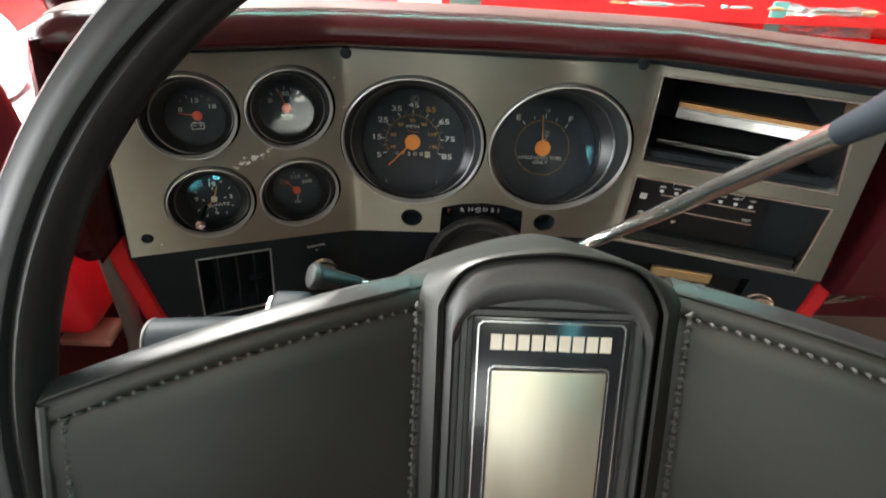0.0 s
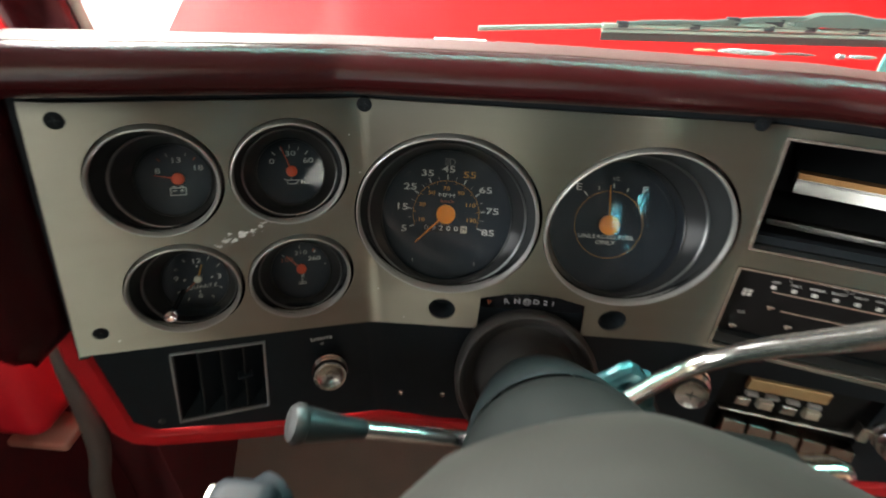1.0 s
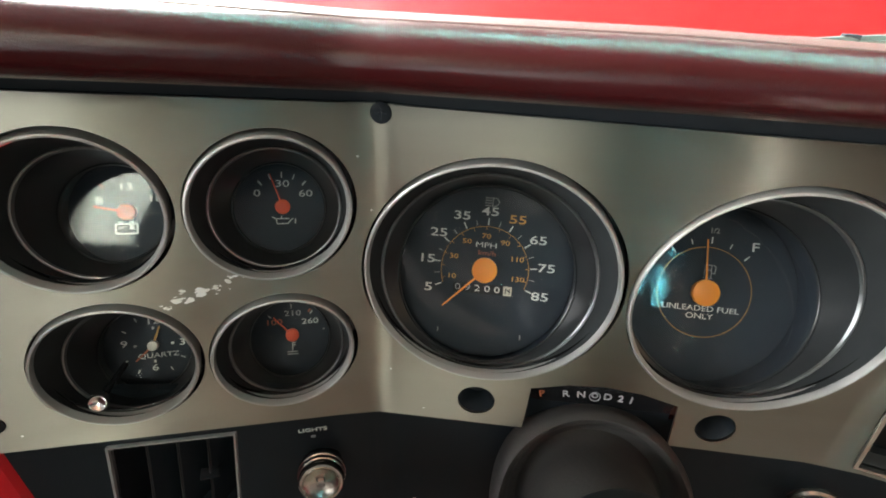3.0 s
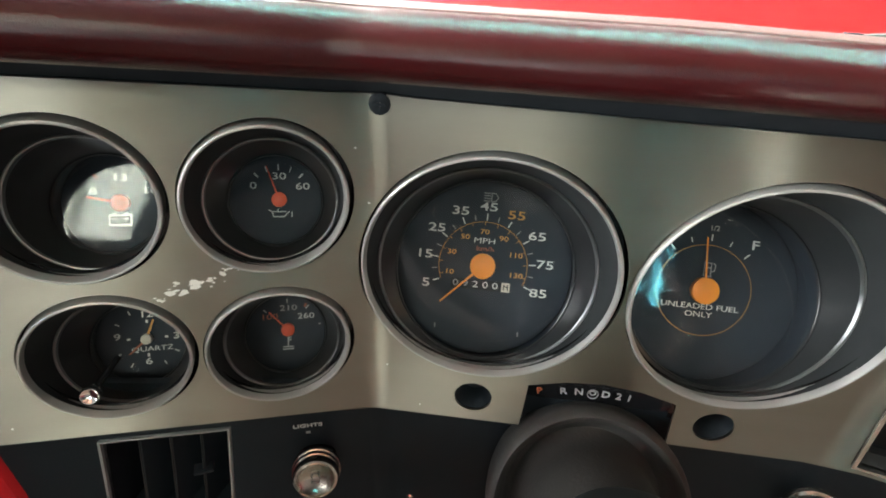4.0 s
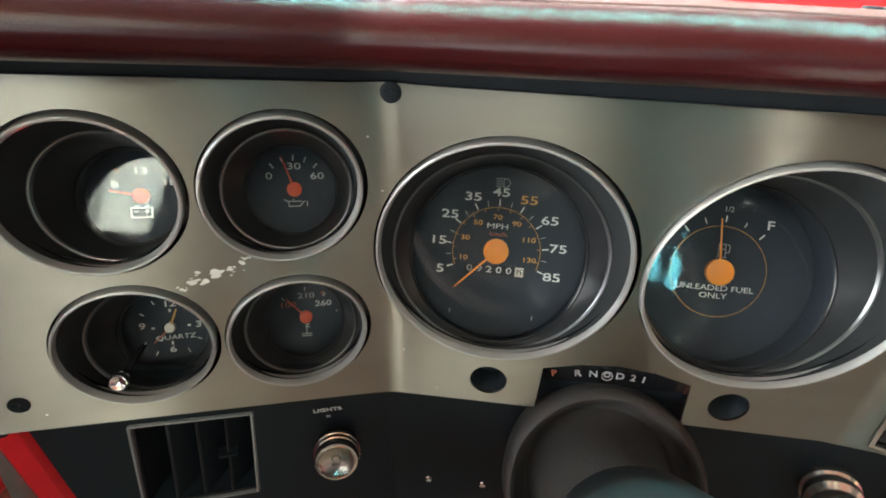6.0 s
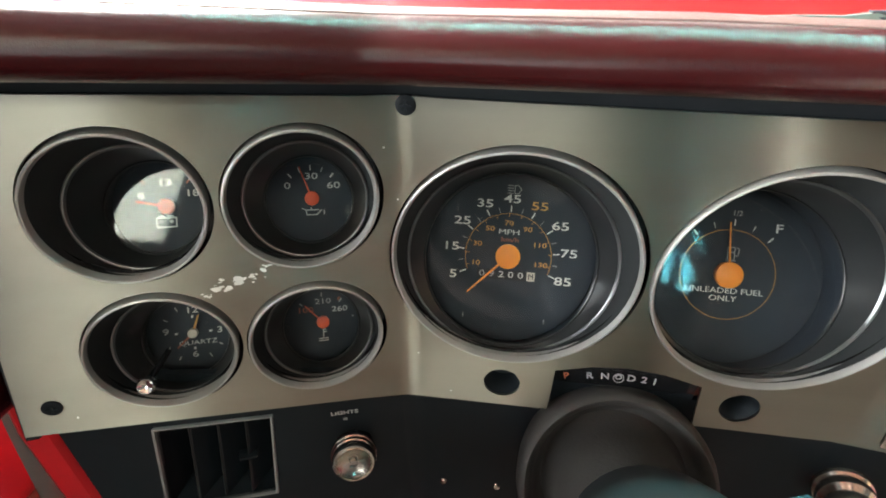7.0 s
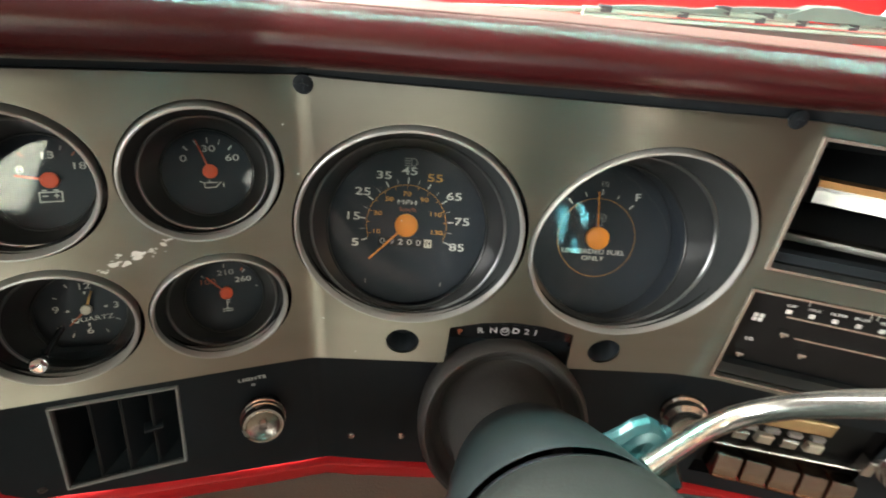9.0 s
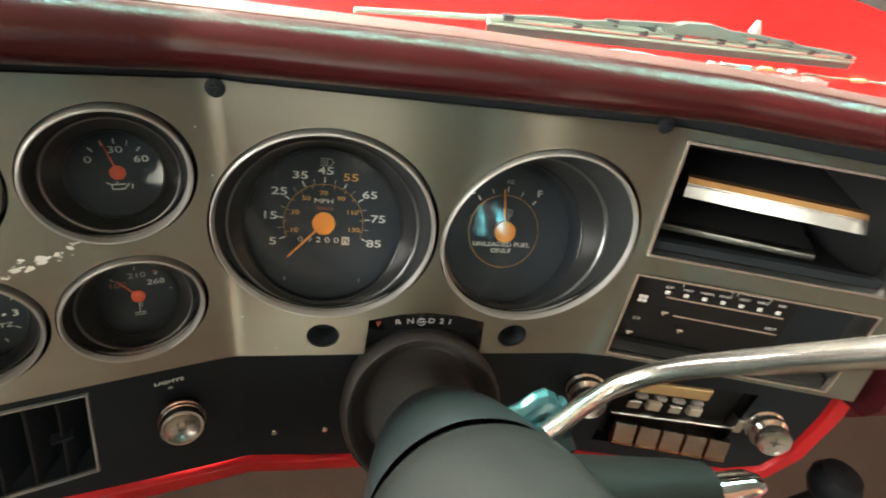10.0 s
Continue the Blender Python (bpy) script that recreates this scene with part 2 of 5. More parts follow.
def lathe(bm, profile, n=48, m=Matrix.Identity(4), close=False):
    """Turn (radius, z) pairs about z."""
    rings = []
    for r, z in profile:
        rings.append([bm.verts.new(m @ Vector((r * math.cos(2 * math.pi * i / n), r * math.sin(2 * math.pi * i / n), z))) for i in range(n)])
    for a, b in zip(rings, rings[1:]):
        for i in range(n):
            bm.faces.new((a[i], a[(i + 1) % n], b[(i + 1) % n], b[i]))
    if close:
        bm.faces.new(rings[0][::-1])
        bm.faces.new(rings[-1])
    return bm


def loft(bm, loops, closed=True, caps=False):
    """Skin a row of loops of equal length."""
    rows = [[bm.verts.new(p) for p in lp] for lp in loops]
    k = len(rows[0])
    for a, b in zip(rows, rows[1:]):
        for i in range(k if closed else k - 1):
            bm.faces.new((a[i], a[(i + 1) % k], b[(i + 1) % k], b[i]))
    if caps:
        bm.faces.new(rows[0][::-1])
        bm.faces.new(rows[-1])
    return bm


def tube(bm, pts, radii, n=14, caps=True):
    """A round bar along points."""
    pts = [Vector(p) for p in pts]
    if not isinstance(radii, (list, tuple)):
        radii = [radii] * len(pts)
    loops, side = [], None
    for i, p in enumerate(pts):
        d = (pts[min(i + 1, len(pts) - 1)] - pts[max(i - 1, 0)]).normalized()
        if side is None:
            side = d.orthogonal().normalized()
        side = (side - d * side.dot(d)).normalized()
        up = d.cross(side)
        loops.append([p + radii[i] * (math.cos(2 * math.pi * j / n) * side + math.sin(2 * math.pi * j / n) * up) for j in range(n)])
    return loft(bm, loops, True, caps)


def smooth_path(pts, steps=6):
    """Catmull-Rom through points."""
    P = [Vector(p) for p in pts]
    P = [2 * P[0] - P[1]] + P + [2 * P[-1] - P[-2]]
    out = []
    for a, b, c, d in zip(P, P[1:], P[2:], P[3:]):
        for i in range(steps):
            t = i / steps
            out.append(0.5 * (2 * b + (c - a) * t + (2 * a - 5 * b + 4 * c - d) * t * t + (3 * b - a - 3 * c + d) * t ** 3))
    return out + [P[-2]]


def circle_pts(r, n=64, cx=0.0, cy=0.0, sx=1.0):
    return [(cx + sx * r * math.cos(2 * math.pi * i / n), cy + r * math.sin(2 * math.pi * i / n)) for i in range(n)]


def inside(p, poly):
    hit = False
    for (x1, y1), (x2, y2) in zip(poly, poly[1:] + poly[:1]):
        if (y1 > p[1]) != (y2 > p[1]) and p[0] < (x2 - x1) * (p[1] - y1) / (y2 - y1) + x1:
            hit = not hit
    return hit


def plate(outer, holes, place, thick, seams=()):
    """A sheet with holes, cut in the plane (u, v), laid into space by place(u, v, depth)."""
    pts, edges = [], []
    for loop in (outer, *holes):
        k = len(pts)
        pts += [Vector(p) for p in loop]
        edges += [(k + i, k + (i + 1) % len(loop)) for i in range(len(loop))]
    for a, b in seams:
        edges.append((len(pts), len(pts) + 1))
        pts += [Vector(a), Vector(b)]
    v, e, f, *_ = delaunay_2d_cdt(pts, edges, [], 0, 1e-6)
    keep = []
    for t in f:
        c = sum((v[i] for i in t), Vector((0, 0))) / len(t)
        if inside(c, outer) and not any(inside(c, h) for h in holes):
            keep.append(t)
    bm = bmesh.new()
    front = [bm.verts.new(place(p[0], p[1], 0.0)) for p in v]
    back = [bm.verts.new(place(p[0], p[1], thick)) for p in v]
    count = {}
    for t in keep:
        bm.faces.new([front[i] for i in t])
        bm.faces.new([back[i] for i in reversed(t)])
        for i in range(len(t)):
            a, b = t[i], t[(i + 1) % len(t)]
            count[(a, b)] = 1
    for a, b in count:
        if (b, a) not in count:
            bm.faces.new((front[b], front[a], back[a], back[b]))
    loose = [w for w in bm.verts if not w.link_faces]
    bmesh.ops.delete(bm, geom=loose, context="VERTS")
    return bm


TEXTS = {}


def text_mesh(s, size, wide=1.2, depth=0.00015, bold=0.0):
    key = (s, size, wide, depth, bold)
    if key not in TEXTS:
        cu = bpy.data.curves.new("writing", "FONT")
        cu.body, cu.size, cu.align_x, cu.align_y = s, size, "CENTER", "CENTER"
        cu.extrude, cu.offset, cu.resolution_u = depth, bold, 3
        ob = bpy.data.objects.new("writing", cu)
        me = bpy.data.meshes.new_from_object(ob)
        bpy.data.objects.remove(ob)
        for v in me.vertices:
            v.co.x *= wide
        TEXTS[key] = me
    return TEXTS[key].copy()


def write(s, size, material, parent, x, y, z=0.0004, turn=0.0, wide=1.25, bold=0.0, m=None):
    """Letters on a plane of the parent, facing its +z (or as m says)."""
    me = text_mesh(s, size, wide, 0.00012, bold)
    me.materials.clear()
    me.materials.append(material)
    return part("lettering", me, material, parent, m=(m or Matrix.Identity(4)) @ pose(x, y, z, 0, 0, turn))


# ---- plan of the instrument panel ----
S_L, X_L = 0.46, -0.057      # the driver-side wing turns towards the seat
S_R, X_R = -0.27, 0.203      # the radio-side wing too
A_L, A_R = math.degrees(math.atan(S_L)), math.degrees(math.atan(S_R))


def surf(x):
    """Depth of the panel's face along its width, with softened creases."""
    def soft(d):
        w = 0.008
        return 0.0 if d < -w else d if d > w else (d + w) ** 2 / (4 * w)
    return -S_L * soft(X_L - x) + S_R * soft(x - X_R)


def on_face(u, v, d):
    return Vector((u, surf(u) + d, v))


def ztop(x):
    return 1.370 + max(0.0, X_L - x) * 0.08


def zlow(x):
    return 1.1815 + max(0.0, X_L - x) * 0.155


# the gauges: centre along the width, height, radius, wing angle
C_L, C_RT = math.cos(radians(A_L)), math.cos(radians(A_R))
G_SPEED = (0.0014, 1.2822, 0.0634, 0.0)
G_FUEL = (0.1341, 1.2808, 0.0632, 0.0)
G_OIL = (-0.0985, 1.3223, 0.0350, A_L)
G_VOLT = (-0.1680, 1.3282, 0.0348, A_L)
G_TEMP = (-0.1018, 1.2390, 0.0353, A_L)
G_CLOCK = (-0.1708, 1.2477, 0.0349, A_L)
GAUGES = (G_SPEED, G_FUEL, G_OIL, G_VOLT, G_TEMP, G_CLOCK)

VENT_HOLE = [(0.2035, 1.3585), (0.2090, 1.2770), (0.3665, 1.2775), (0.3455, 1.3585)]
HEAT_HOLE = [(0.2085, 1.2620), (0.2105, 1.1855), (0.3740, 1.1865), (0.3700, 1.2635)]

# ---- bezel ----
bezel = thing("instrument_bezel", pose(0, 0, 0), "brushed aluminium instrument bezel with round gauge openings", "dashboard trim")
outer = [(-0.2125, 1.3835), (-0.2390, 1.2095)]
outer += [(x, zlow(x)) for x in np.linspace(-0.23, X_L, 8)]
outer += [(0.0285, 1.1815), (0.0300, 1.2140), (0.050, 1.2195), (0.0700, 1.2212), (0.090, 1.2190), (0.1105, 1.2130), (0.1125, 1.1815)]
outer += [(x, 1.1815) for x in np.linspace(0.13, 0.39, 10)] + [(0.398, 1.1815), (0.374, 1.3375), (0.3715, 1.3625)]
outer += [(x, ztop(x) - 0.0026 - 0.0115 * max(x, -0.2)) for x in np.linspace(0.36, -0.2, 18)]
holes = []
for gx, gz, gr, ga in GAUGES:
    holes.append(circle_pts(gr + 0.0023, 72, gx + 0.0008, gz + 0.0006, math.cos(radians(ga))))
holes.append(circle_pts(0.0108, 32, 0.0, 1.1995))
holes.append(circle_pts(0.0108, 32, 0.1340, 1.1995))
holes += [VENT_HOLE, HEAT_HOLE]
seams = []
for xc in (X_L, X_R):
    for k in (-0.008, -0.0048, -0.0016, 0.0016, 0.0048, 0.008):
        if xc == X_R and k > 0.002:
            continue
        seams.append(((xc + k, 1.183), (xc + k, 1.3695)))
part("face_sheet", plate(outer, holes, on_face, 0.0016, seams), M_ALU, bezel)
# rims round the two right-hand openings
for hole in (VENT_HOLE, HEAT_HOLE):
    bm = bmesh.new()
    q = [Vector((x, z)) for x, z in hole]
    mid = sum(q, Vector((0, 0))) / 4
    lp = []
    for off, dep in ((0.0, -0.0004), (0.0, -0.0016), (-0.0018, -0.0016), (-0.0026, 0.012)):
        lp.append([on_face(p.x + math.copysign(-off, mid.x - p.x), p.y + math.copysign(-off, mid.y - p.y), dep) for p in q])
    loft(bm, lp)
    part("opening_rim", bm, M_SATIN, bezel)


def screw(x, z, r=0.0047):
    a = A_L if x < X_L else A_R if x > X_R else 0.0
    s = part("screw", lathe(bmesh.new(), [(r * 0.2, 0.0012), (r * 0.62, 0.0016), (r, 0.0008), (r * 1.02, -0.001)], 20), M_DEEP, bezel, "dark screw head",
             Matrix.Translation((x, surf(x), z)) @ pose(0, 0, 0, 90, 0, a))
    b = bmesh.new()
    box(b, -r * 0.55, r * 0.55, -r * 0.1, r * 0.1, 0.0014, 0.0019)
    box(b, -r * 0.1, r * 0.1, -r * 0.55, r * 0.55, 0.0014, 0.0019)
    part("cross_slot", b, M_BLACK, s)


for x, z in ((-0.052, 1.3645), (0.1872, 1.3655), (-0.2005, 1.3720), (-0.2228, 1.2262)):
    screw(x, z)
# worn white scuff between the small gauges, and pits in the metal
rnd = random.Random(4)
bm = bmesh.new()
for i in range(46):
    k = rnd.random()
    u = -0.1465 + 0.032 * k + rnd.gauss(0, 0.0012)
    w = 1.2790 + 0.0115 * k + rnd.gauss(0, 0.0016)
    if 0.5 < k < 0.62:
        continue
    n, r0 = 7, rnd.uniform(0.0004, 0.0019) * (1.3 if k < 0.5 else 0.8)
    bm.faces.new([bm.verts.new(on_face(u + r0 * rnd.uniform(0.5, 1.2) * math.cos(6.283 * j / n), w + 0.6 * r0 * rnd.uniform(0.5, 1.2) * math.sin(6.283 * j / n), -0.0003 - 0.00001 * i)) for j in range(n)])
part("worn_scuff", bm, M_DUST, bezel, "scuffed bare white patch", smooth=False)
for u, w in ((-0.050, 1.217), (-0.0305, 1.1885), (-0.215, 1.2165), (-0.0575, 1.318), (-0.0625, 1.345)):
    r0 = rnd.uniform(0.0004, 0.0006)
    bm = bmesh.new()
    bm.faces.new([bm.verts.new(on_face(u + r0 * math.cos(6.283 * j / 7), w + r0 * math.sin(6.283 * j / 7), -0.0003)) for j in range(7)])
    part("pit_mark", bm, M_DUST, bezel, smooth=False)


# ---- gauges ----
def gauge(name, spec, dial_r, lens_r, mid_r, label, off=(0.0, 0.059, -0.0315), lens_tilt=0.0, turn=0.0, lens_at=0.74):
    gx, gz, gr, ga = spec
    g = thing(name, pose(gx, surf(gx), gz, 0, 0, ga), label, "gauge", "instrument gauges")
    tilt = pose(off[0], off[1], off[2], 62.3) @ pose(0, 0, 0, 0, 0, turn)

    def ring(r, f, n=64):
        """A circle between the mouth (f 0) and the dial (f 1)."""
        out = []
        for i in range(n):
            a = 2 * math.pi * i / n
            p0 = Vector((r * math.cos(a), 0, r * math.sin(a)))
            p1 = tilt @ Vector((r * math.cos(a - radians(turn)), r * math.sin(a - radians(turn)), 0))
            out.append(p0.lerp(p1, f))
        return out

    def mouth(r, d, n=64):
        return [Vector((r * math.cos(2 * math.pi * i / n), d, r * math.sin(2 * math.pi * i / n))) for i in range(n)]
    part("gap_ring", loft(bmesh.new(), [mouth(gr + 0.0052, 0.0022), mouth(gr + 0.0046, 0.007), mouth(gr - 0.001, 0.007)]), M_GLOSSBLK, g)
    part("rim", loft(bmesh.new(), [mouth(gr + 0.0008, 0.007), mouth(gr + 0.0008, -0.0010), mouth(gr + 0.0005, -0.0020), mouth(gr - 0.0001, -0.0024), mouth(gr - 0.0007, -0.0022), mouth(gr - 0.0012, -0.0010), mouth(gr - 0.0016, 0.0016)]), M_GAUGERIM, g, "polished bright rim")
    part("cone", loft(bmesh.new(), [mouth(gr - 0.0016, 0.0012), ring(gr - 0.0024, 0.07), ring(mid_r + 0.45 * (gr - mid_r), 0.22), ring(mid_r, 0.38)]), M_CONEDARK, g, "black tapered gauge cone")
    part("inner_lip", loft(bmesh.new(), [ring(mid_r + 0.0006, 0.378), ring(mid_r + 0.0003, 0.362), ring(mid_r - 0.0004, 0.354), ring(mid_r - 0.0011, 0.360), ring(mid_r - 0.0014, 0.392)]), M_LIP, g)
    def disc(r, f, n=64):
        """A circle with the dial's tilt, on the way from the mouth (f 0) to the dial (f 1)."""
        c = Vector((0, 0, 0)).lerp(tilt.translation, f)
        return [c + tilt.to_3x3() @ Vector((r * math.cos(2 * math.pi * i / n - radians(turn)), r * math.sin(2 * math.pi * i / n - radians(turn)), 0)) for i in range(n)]
    part("well", loft(bmesh.new(), [ring(mid_r - 0.0012, 0.388), disc(lens_r + 0.0012, lens_at - 0.04), disc(lens_r + 0.0004, lens_at - 0.01)]), M_CONE, g)
    part("lens_ring", loft(bmesh.new(), [disc(lens_r + 0.0006, lens_at - 0.012), disc(lens_r - 0.0002, lens_at - 0.016), disc(lens_r - 0.0006, lens_at + 0.01)]), M_CONE, g)
    part("dial_box", loft(bmesh.new(), [disc(lens_r - 0.0003, lens_at + 0.01), disc(dial_r + 0.001, lens_at + 0.05), disc(dial_r + 0.001, 1.03), disc(0.001, 1.03)]), M_DIAL, g)
    d = part("dial", lathe(bmesh.new(), [(0.0003, 0.0), (dial_r, 0.0), (dial_r, -0.001)], 64), M_DIAL, g, "black printed dial", tilt)
    lens_m = Matrix.Translation(tilt.translation * (lens_at - 1.0)) @ tilt
    lens = part("lens", lathe(bmesh.new(), [(0.0003, 0.0), (lens_r * 0.5, 0.0), (lens_r, 0.0)], 64), M_GLASS, g, "clear lens", lens_m @ pose(0, 0, 0, lens_tilt))
    lens.visible_shadow = False
    return g, d


def tick(parent, ang, r0, r1, w, material, z=0.0003):
    a = radians(ang)
    bm = bmesh.new()
    box(bm, r0, r1, -w / 2, w / 2, 0, 0.0002)
    return part("tick", bm, material, parent, m=pose(0, 0, z, 0, 0, ang), smooth=False)


def arc(parent, r, w, a0, a1, material, n=60):
    bm = bmesh.new()
    ins = [bm.verts.new(((r - w / 2) * math.cos(radians(a0 + (a1 - a0) * i / n)), (r - w / 2) * math.sin(radians(a0 + (a1 - a0) * i / n)), 0.0003)) for i in range(n + 1)]
    out = [bm.verts.new(((r + w / 2) * math.cos(radians(a0 + (a1 - a0) * i / n)), (r + w / 2) * math.sin(radians(a0 + (a1 - a0) * i / n)), 0.0003)) for i in range(n + 1)]
    for i in range(n):
        bm.faces.new((ins[i], ins[i + 1], out[i + 1], out[i]))
    return part("scale_arc", bm, material, parent, smooth=False)


def needle(parent, ang, length, w, hub, material, z=0.003, hub_material=None):
    bm = bmesh.new()
    v = [bm.verts.new(p) for p in ((-hub * 0.8, -w * 0.6, z), (length, -w * 0.28, z), (length, w * 0.28, z), (-hub * 0.8, w * 0.6, z))]
    v2 = [bm.verts.new(p.co + Vector((0, 0, 0.0006))) for p in v]
    bm.faces.new(v[::-1])
    bm.faces.new(v2)
    for i in range(4):
        bm.faces.new((v[i], v[(i + 1) % 4], v2[(i + 1) % 4], v2[i]))
    nd = part("needle", bm, material, parent, m=pose(0, 0, 0, 0, 0, ang), smooth=False)
    part("needle_hub", lathe(bmesh.new(), [(hub, z - 0.002), (hub, z + 0.0012), (hub * 0.85, z + 0.0017), (0.0002, z + 0.0018)], 32), hub_material or material, nd)
    return nd


def lines(parent, segs, w, material, x=0.0, y=0.0, k=1.0):
    """A printed symbol out of short bars."""
    bm = bmesh.new()
    for x0, y0, x1, y1 in segs:
        a, b = Vector((x + k * x0, y + k * y0)), Vector((x + k * x1, y + k * y1))
        d = (b - a).normalized() * w / 2
        nn = Vector((-d.y, d.x))
        a, b = a - d, b + d
        bm.faces.new([bm.verts.new((p.x, p.y, 0.0003)) for p in (a - nn, b - nn, b + nn, a + nn)])
    return part("symbol", bm, material, parent, smooth=False)


# speedometer
g, d = gauge("speedometer", G_SPEED, 0.0545, 0.0515, 0.0595, "round black speedometer with white numerals and orange needle", (-0.0037, 0.060, -0.0312), 12.0, lens_at=0.66)
ang = lambda v: 90.2 - 2.79 * (v - 45)
for v in range(5, 90, 10):
    a = radians(ang(v))
    r = 0.0366 + 0.0012 * abs(math.cos(a))
    write(str(v), 0.0073, M_ORTXT if v == 55 else M_WHITE, d, 0.0006 + r * math.cos(a), r * math.sin(a), wide=1.56, bold=0.00007)
    tick(d, ang(v), 0.0284, 0.0326, 0.00075, M_WHITE)
    if v < 85:
        tick(d, ang(v + 5), 0.0284, 0.0318, 0.0004, M_GREYTXT)
arc(d, 0.0274, 0.0003, ang(5), ang(85), M_ORTXT)
for v in range(10, 150, 20):
    a = 92 - 1.72 * (v - 70)
    write(str(v), 0.0043, M_ORTXT, d, 0.0212 * math.cos(radians(a)), 0.0212 * math.sin(radians(a)), wide=1.4, bold=0.00003)
    tick(d, a, 0.0252, 0.0274, 0.0003, M_ORTXT)
    if v < 130:
        tick(d, a - 17.2, 0.0252, 0.0274, 0.0003, M_ORTXT)
write("MPH", 0.0046, M_WHITE, d, -0.0003, 0.0155, wide=1.5)
write("km/h", 0.0042, M_REDTXT, d, 0.0006, 0.0106, wide=1.35)
# high-beam mark
lines(d, [(0.0, -0.0026, 0.0, 0.0026), (0.0, 0.0026, 0.0025, 0.0024), (0.0, -0.0026, 0.0025, -0.0024), (0.0025, 0.0024, 0.0042, 0.0), (0.0025, -0.0024, 0.0042, 0.0), (-0.0045, 0.0024, -0.001, 0.0024), (-0.0045, 0.0008, -0.001, 0.0008), (-0.0045, -0.0008, -0.001, -0.0008), (-0.0045, -0.0024, -0.001, -0.0024)], 0.0005, M_GREYTXT, 0.0013, 0.0428)
# odometer
bm = bmesh.new()
box(bm, -0.0190, 0.0125, -0.0153, -0.0088, 0.0001, 0.0002)
part("odometer_window", bm, M_DEEP, d, smooth=False)
for i, s in enumerate("09200"):
    write(s, 0.0056, M_GREYTXT if i < 2 else M_WHITE, d, -0.0159 + 0.0062 * i, -0.0120, wide=1.4)
bm = bmesh.new()
box(bm, 0.0128, 0.0180, -0.0150, -0.0092, 0.0002, 0.0006)
part("odometer_drum", bm, M_CREAM, d, "pale last odometer drum", smooth=False)
lines(d, [(-0.0012, -0.0014, -0.0012, 0.0014), (0.0012, -0.0014, 0.0012, 0.0014), (-0.0012, 0.0014, 0.0012, 0.0)], 0.0006, M_DIAL, 0.0154, -0.0121).location.z = 0.0005
needle(d, 225, 0.0345, 0.0014, 0.0078, M_ORANGE)
for sx in (-0.0265, 0.0255):
    tick(d, 0, sx, sx + 0.0006, 0.0028, M_GREYTXT).location.y = -0.0403

# fuel gauge
g, d = gauge("fuel_gauge", G_FUEL, 0.0545, 0.0520, 0.0595, "round black fuel gauge with orange needle near half", (-0.0022, 0.062, -0.0318), lens_at=0.66)
arc(d, 0.0277, 0.0003, 0, 360, M_ORTXT, 90)
for i in range(5):
    tick(d, 130 - i * 21.2, 0.0302, 0.0342 if i % 2 == 0 else 0.0334, 0.0007 if i % 2 == 0 else 0.0004, M_WHITE)
for s, a in (("E", 132), ("F", 48)):
    write(s, 0.0076, M_WHITE, d, 0.0400 * math.cos(radians(a)), 0.0400 * math.sin(radians(a)), wide=1.35, bold=0.00007)
write("1/2", 0.0046, M_GREYTXT, d, 0.0023, 0.0378, wide=1.0)
write("UNLEADED FUEL", 0.0048, M_WHITE, d, -0.0012, -0.0101, wide=1.26)
write("ONLY", 0.0048, M_WHITE, d, -0.0013, -0.0149, wide=1.26)
lines(d, [(-0.003, -0.004, -0.003, 0.004), (-0.003, 0.004, 0.001, 0.004), (0.001, 0.004, 0.001, -0.004), (-0.0036, -0.004, 0.0018, -0.004), (-0.003, 0.001, 0.001, 0.001), (0.001, -0.001, 0.003, -0.001), (0.003, -0.001, 0.0035, 0.003), (0.0035, 0.003, 0.002, 0.004)], 0.0005, M_GREYTXT, 0.0020, 0.0129)
needle(d, 94, 0.0325, 0.0011, 0.0080, M_ORANGE)

# four small gauges
SM = (0.0268, 0.0240, 0.0316)


def ring_text(d, rows, size, wide, material):
    for s, a, r, *own in rows:
        write(s, size, own[0] if own else material, d, r * math.cos(radians(a)), r * math.sin(radians(a)), wide=wide, bold=0.00004)


g, d = gauge("oil_pressure_gauge", G_OIL, *SM, "small black oil pressure gauge with red needle", (0.0047, 0.0600, -0.0275), turn=-5.0)
ring_text(d, (("0", 150, 0.0156), ("30", 89, 0.0131), ("60", 30, 0.0149)), 0.0054, 1.5, M_WHITE)
for a, w in ((131, 0.0009), (111, 0.0005), (90, 0.0007), (69, 0.0005), (48, 0.0009)):
    tick(d, a, 0.0165, 0.0197, w, M_WHITE)
lines(d, [(-0.004, 0.0012, 0.003, 0.0012), (-0.0035, -0.0016, 0.0022, -0.0016), (-0.0035, -0.0016, -0.004, 0.0012), (0.0022, -0.0016, 0.005, 0.0012), (-0.006, 0.0022, -0.004, 0.0012), (0.0065, 0.0008, 0.0065, -0.0014), (-0.001, 0.0012, -0.001, 0.0024)], 0.0006, M_WHITE, 0.0002, -0.0078)
needle(d, 109, 0.0195, 0.0009, 0.0041, M_REDNEEDLE)

g, d = gauge("coolant_temperature_gauge", G_TEMP, *SM, "small black coolant temperature gauge with red needle", (0.0036, 0.0582, -0.0350), turn=-5.0)
ring_text(d, (("100", 143, 0.0139, M_REDTXT), ("210", 87, 0.0136, M_GREYTXT), ("260", 34, 0.0139)), 0.0050, 1.45, M_WHITE)
for a in (138, 90, 48):
    tick(d, a, 0.0170, 0.0197, 0.0007, M_WHITE if a == 48 else M_GREYTXT)
tick(d, 53, 0.0175, 0.0198, 0.0012, M_REDTXT)
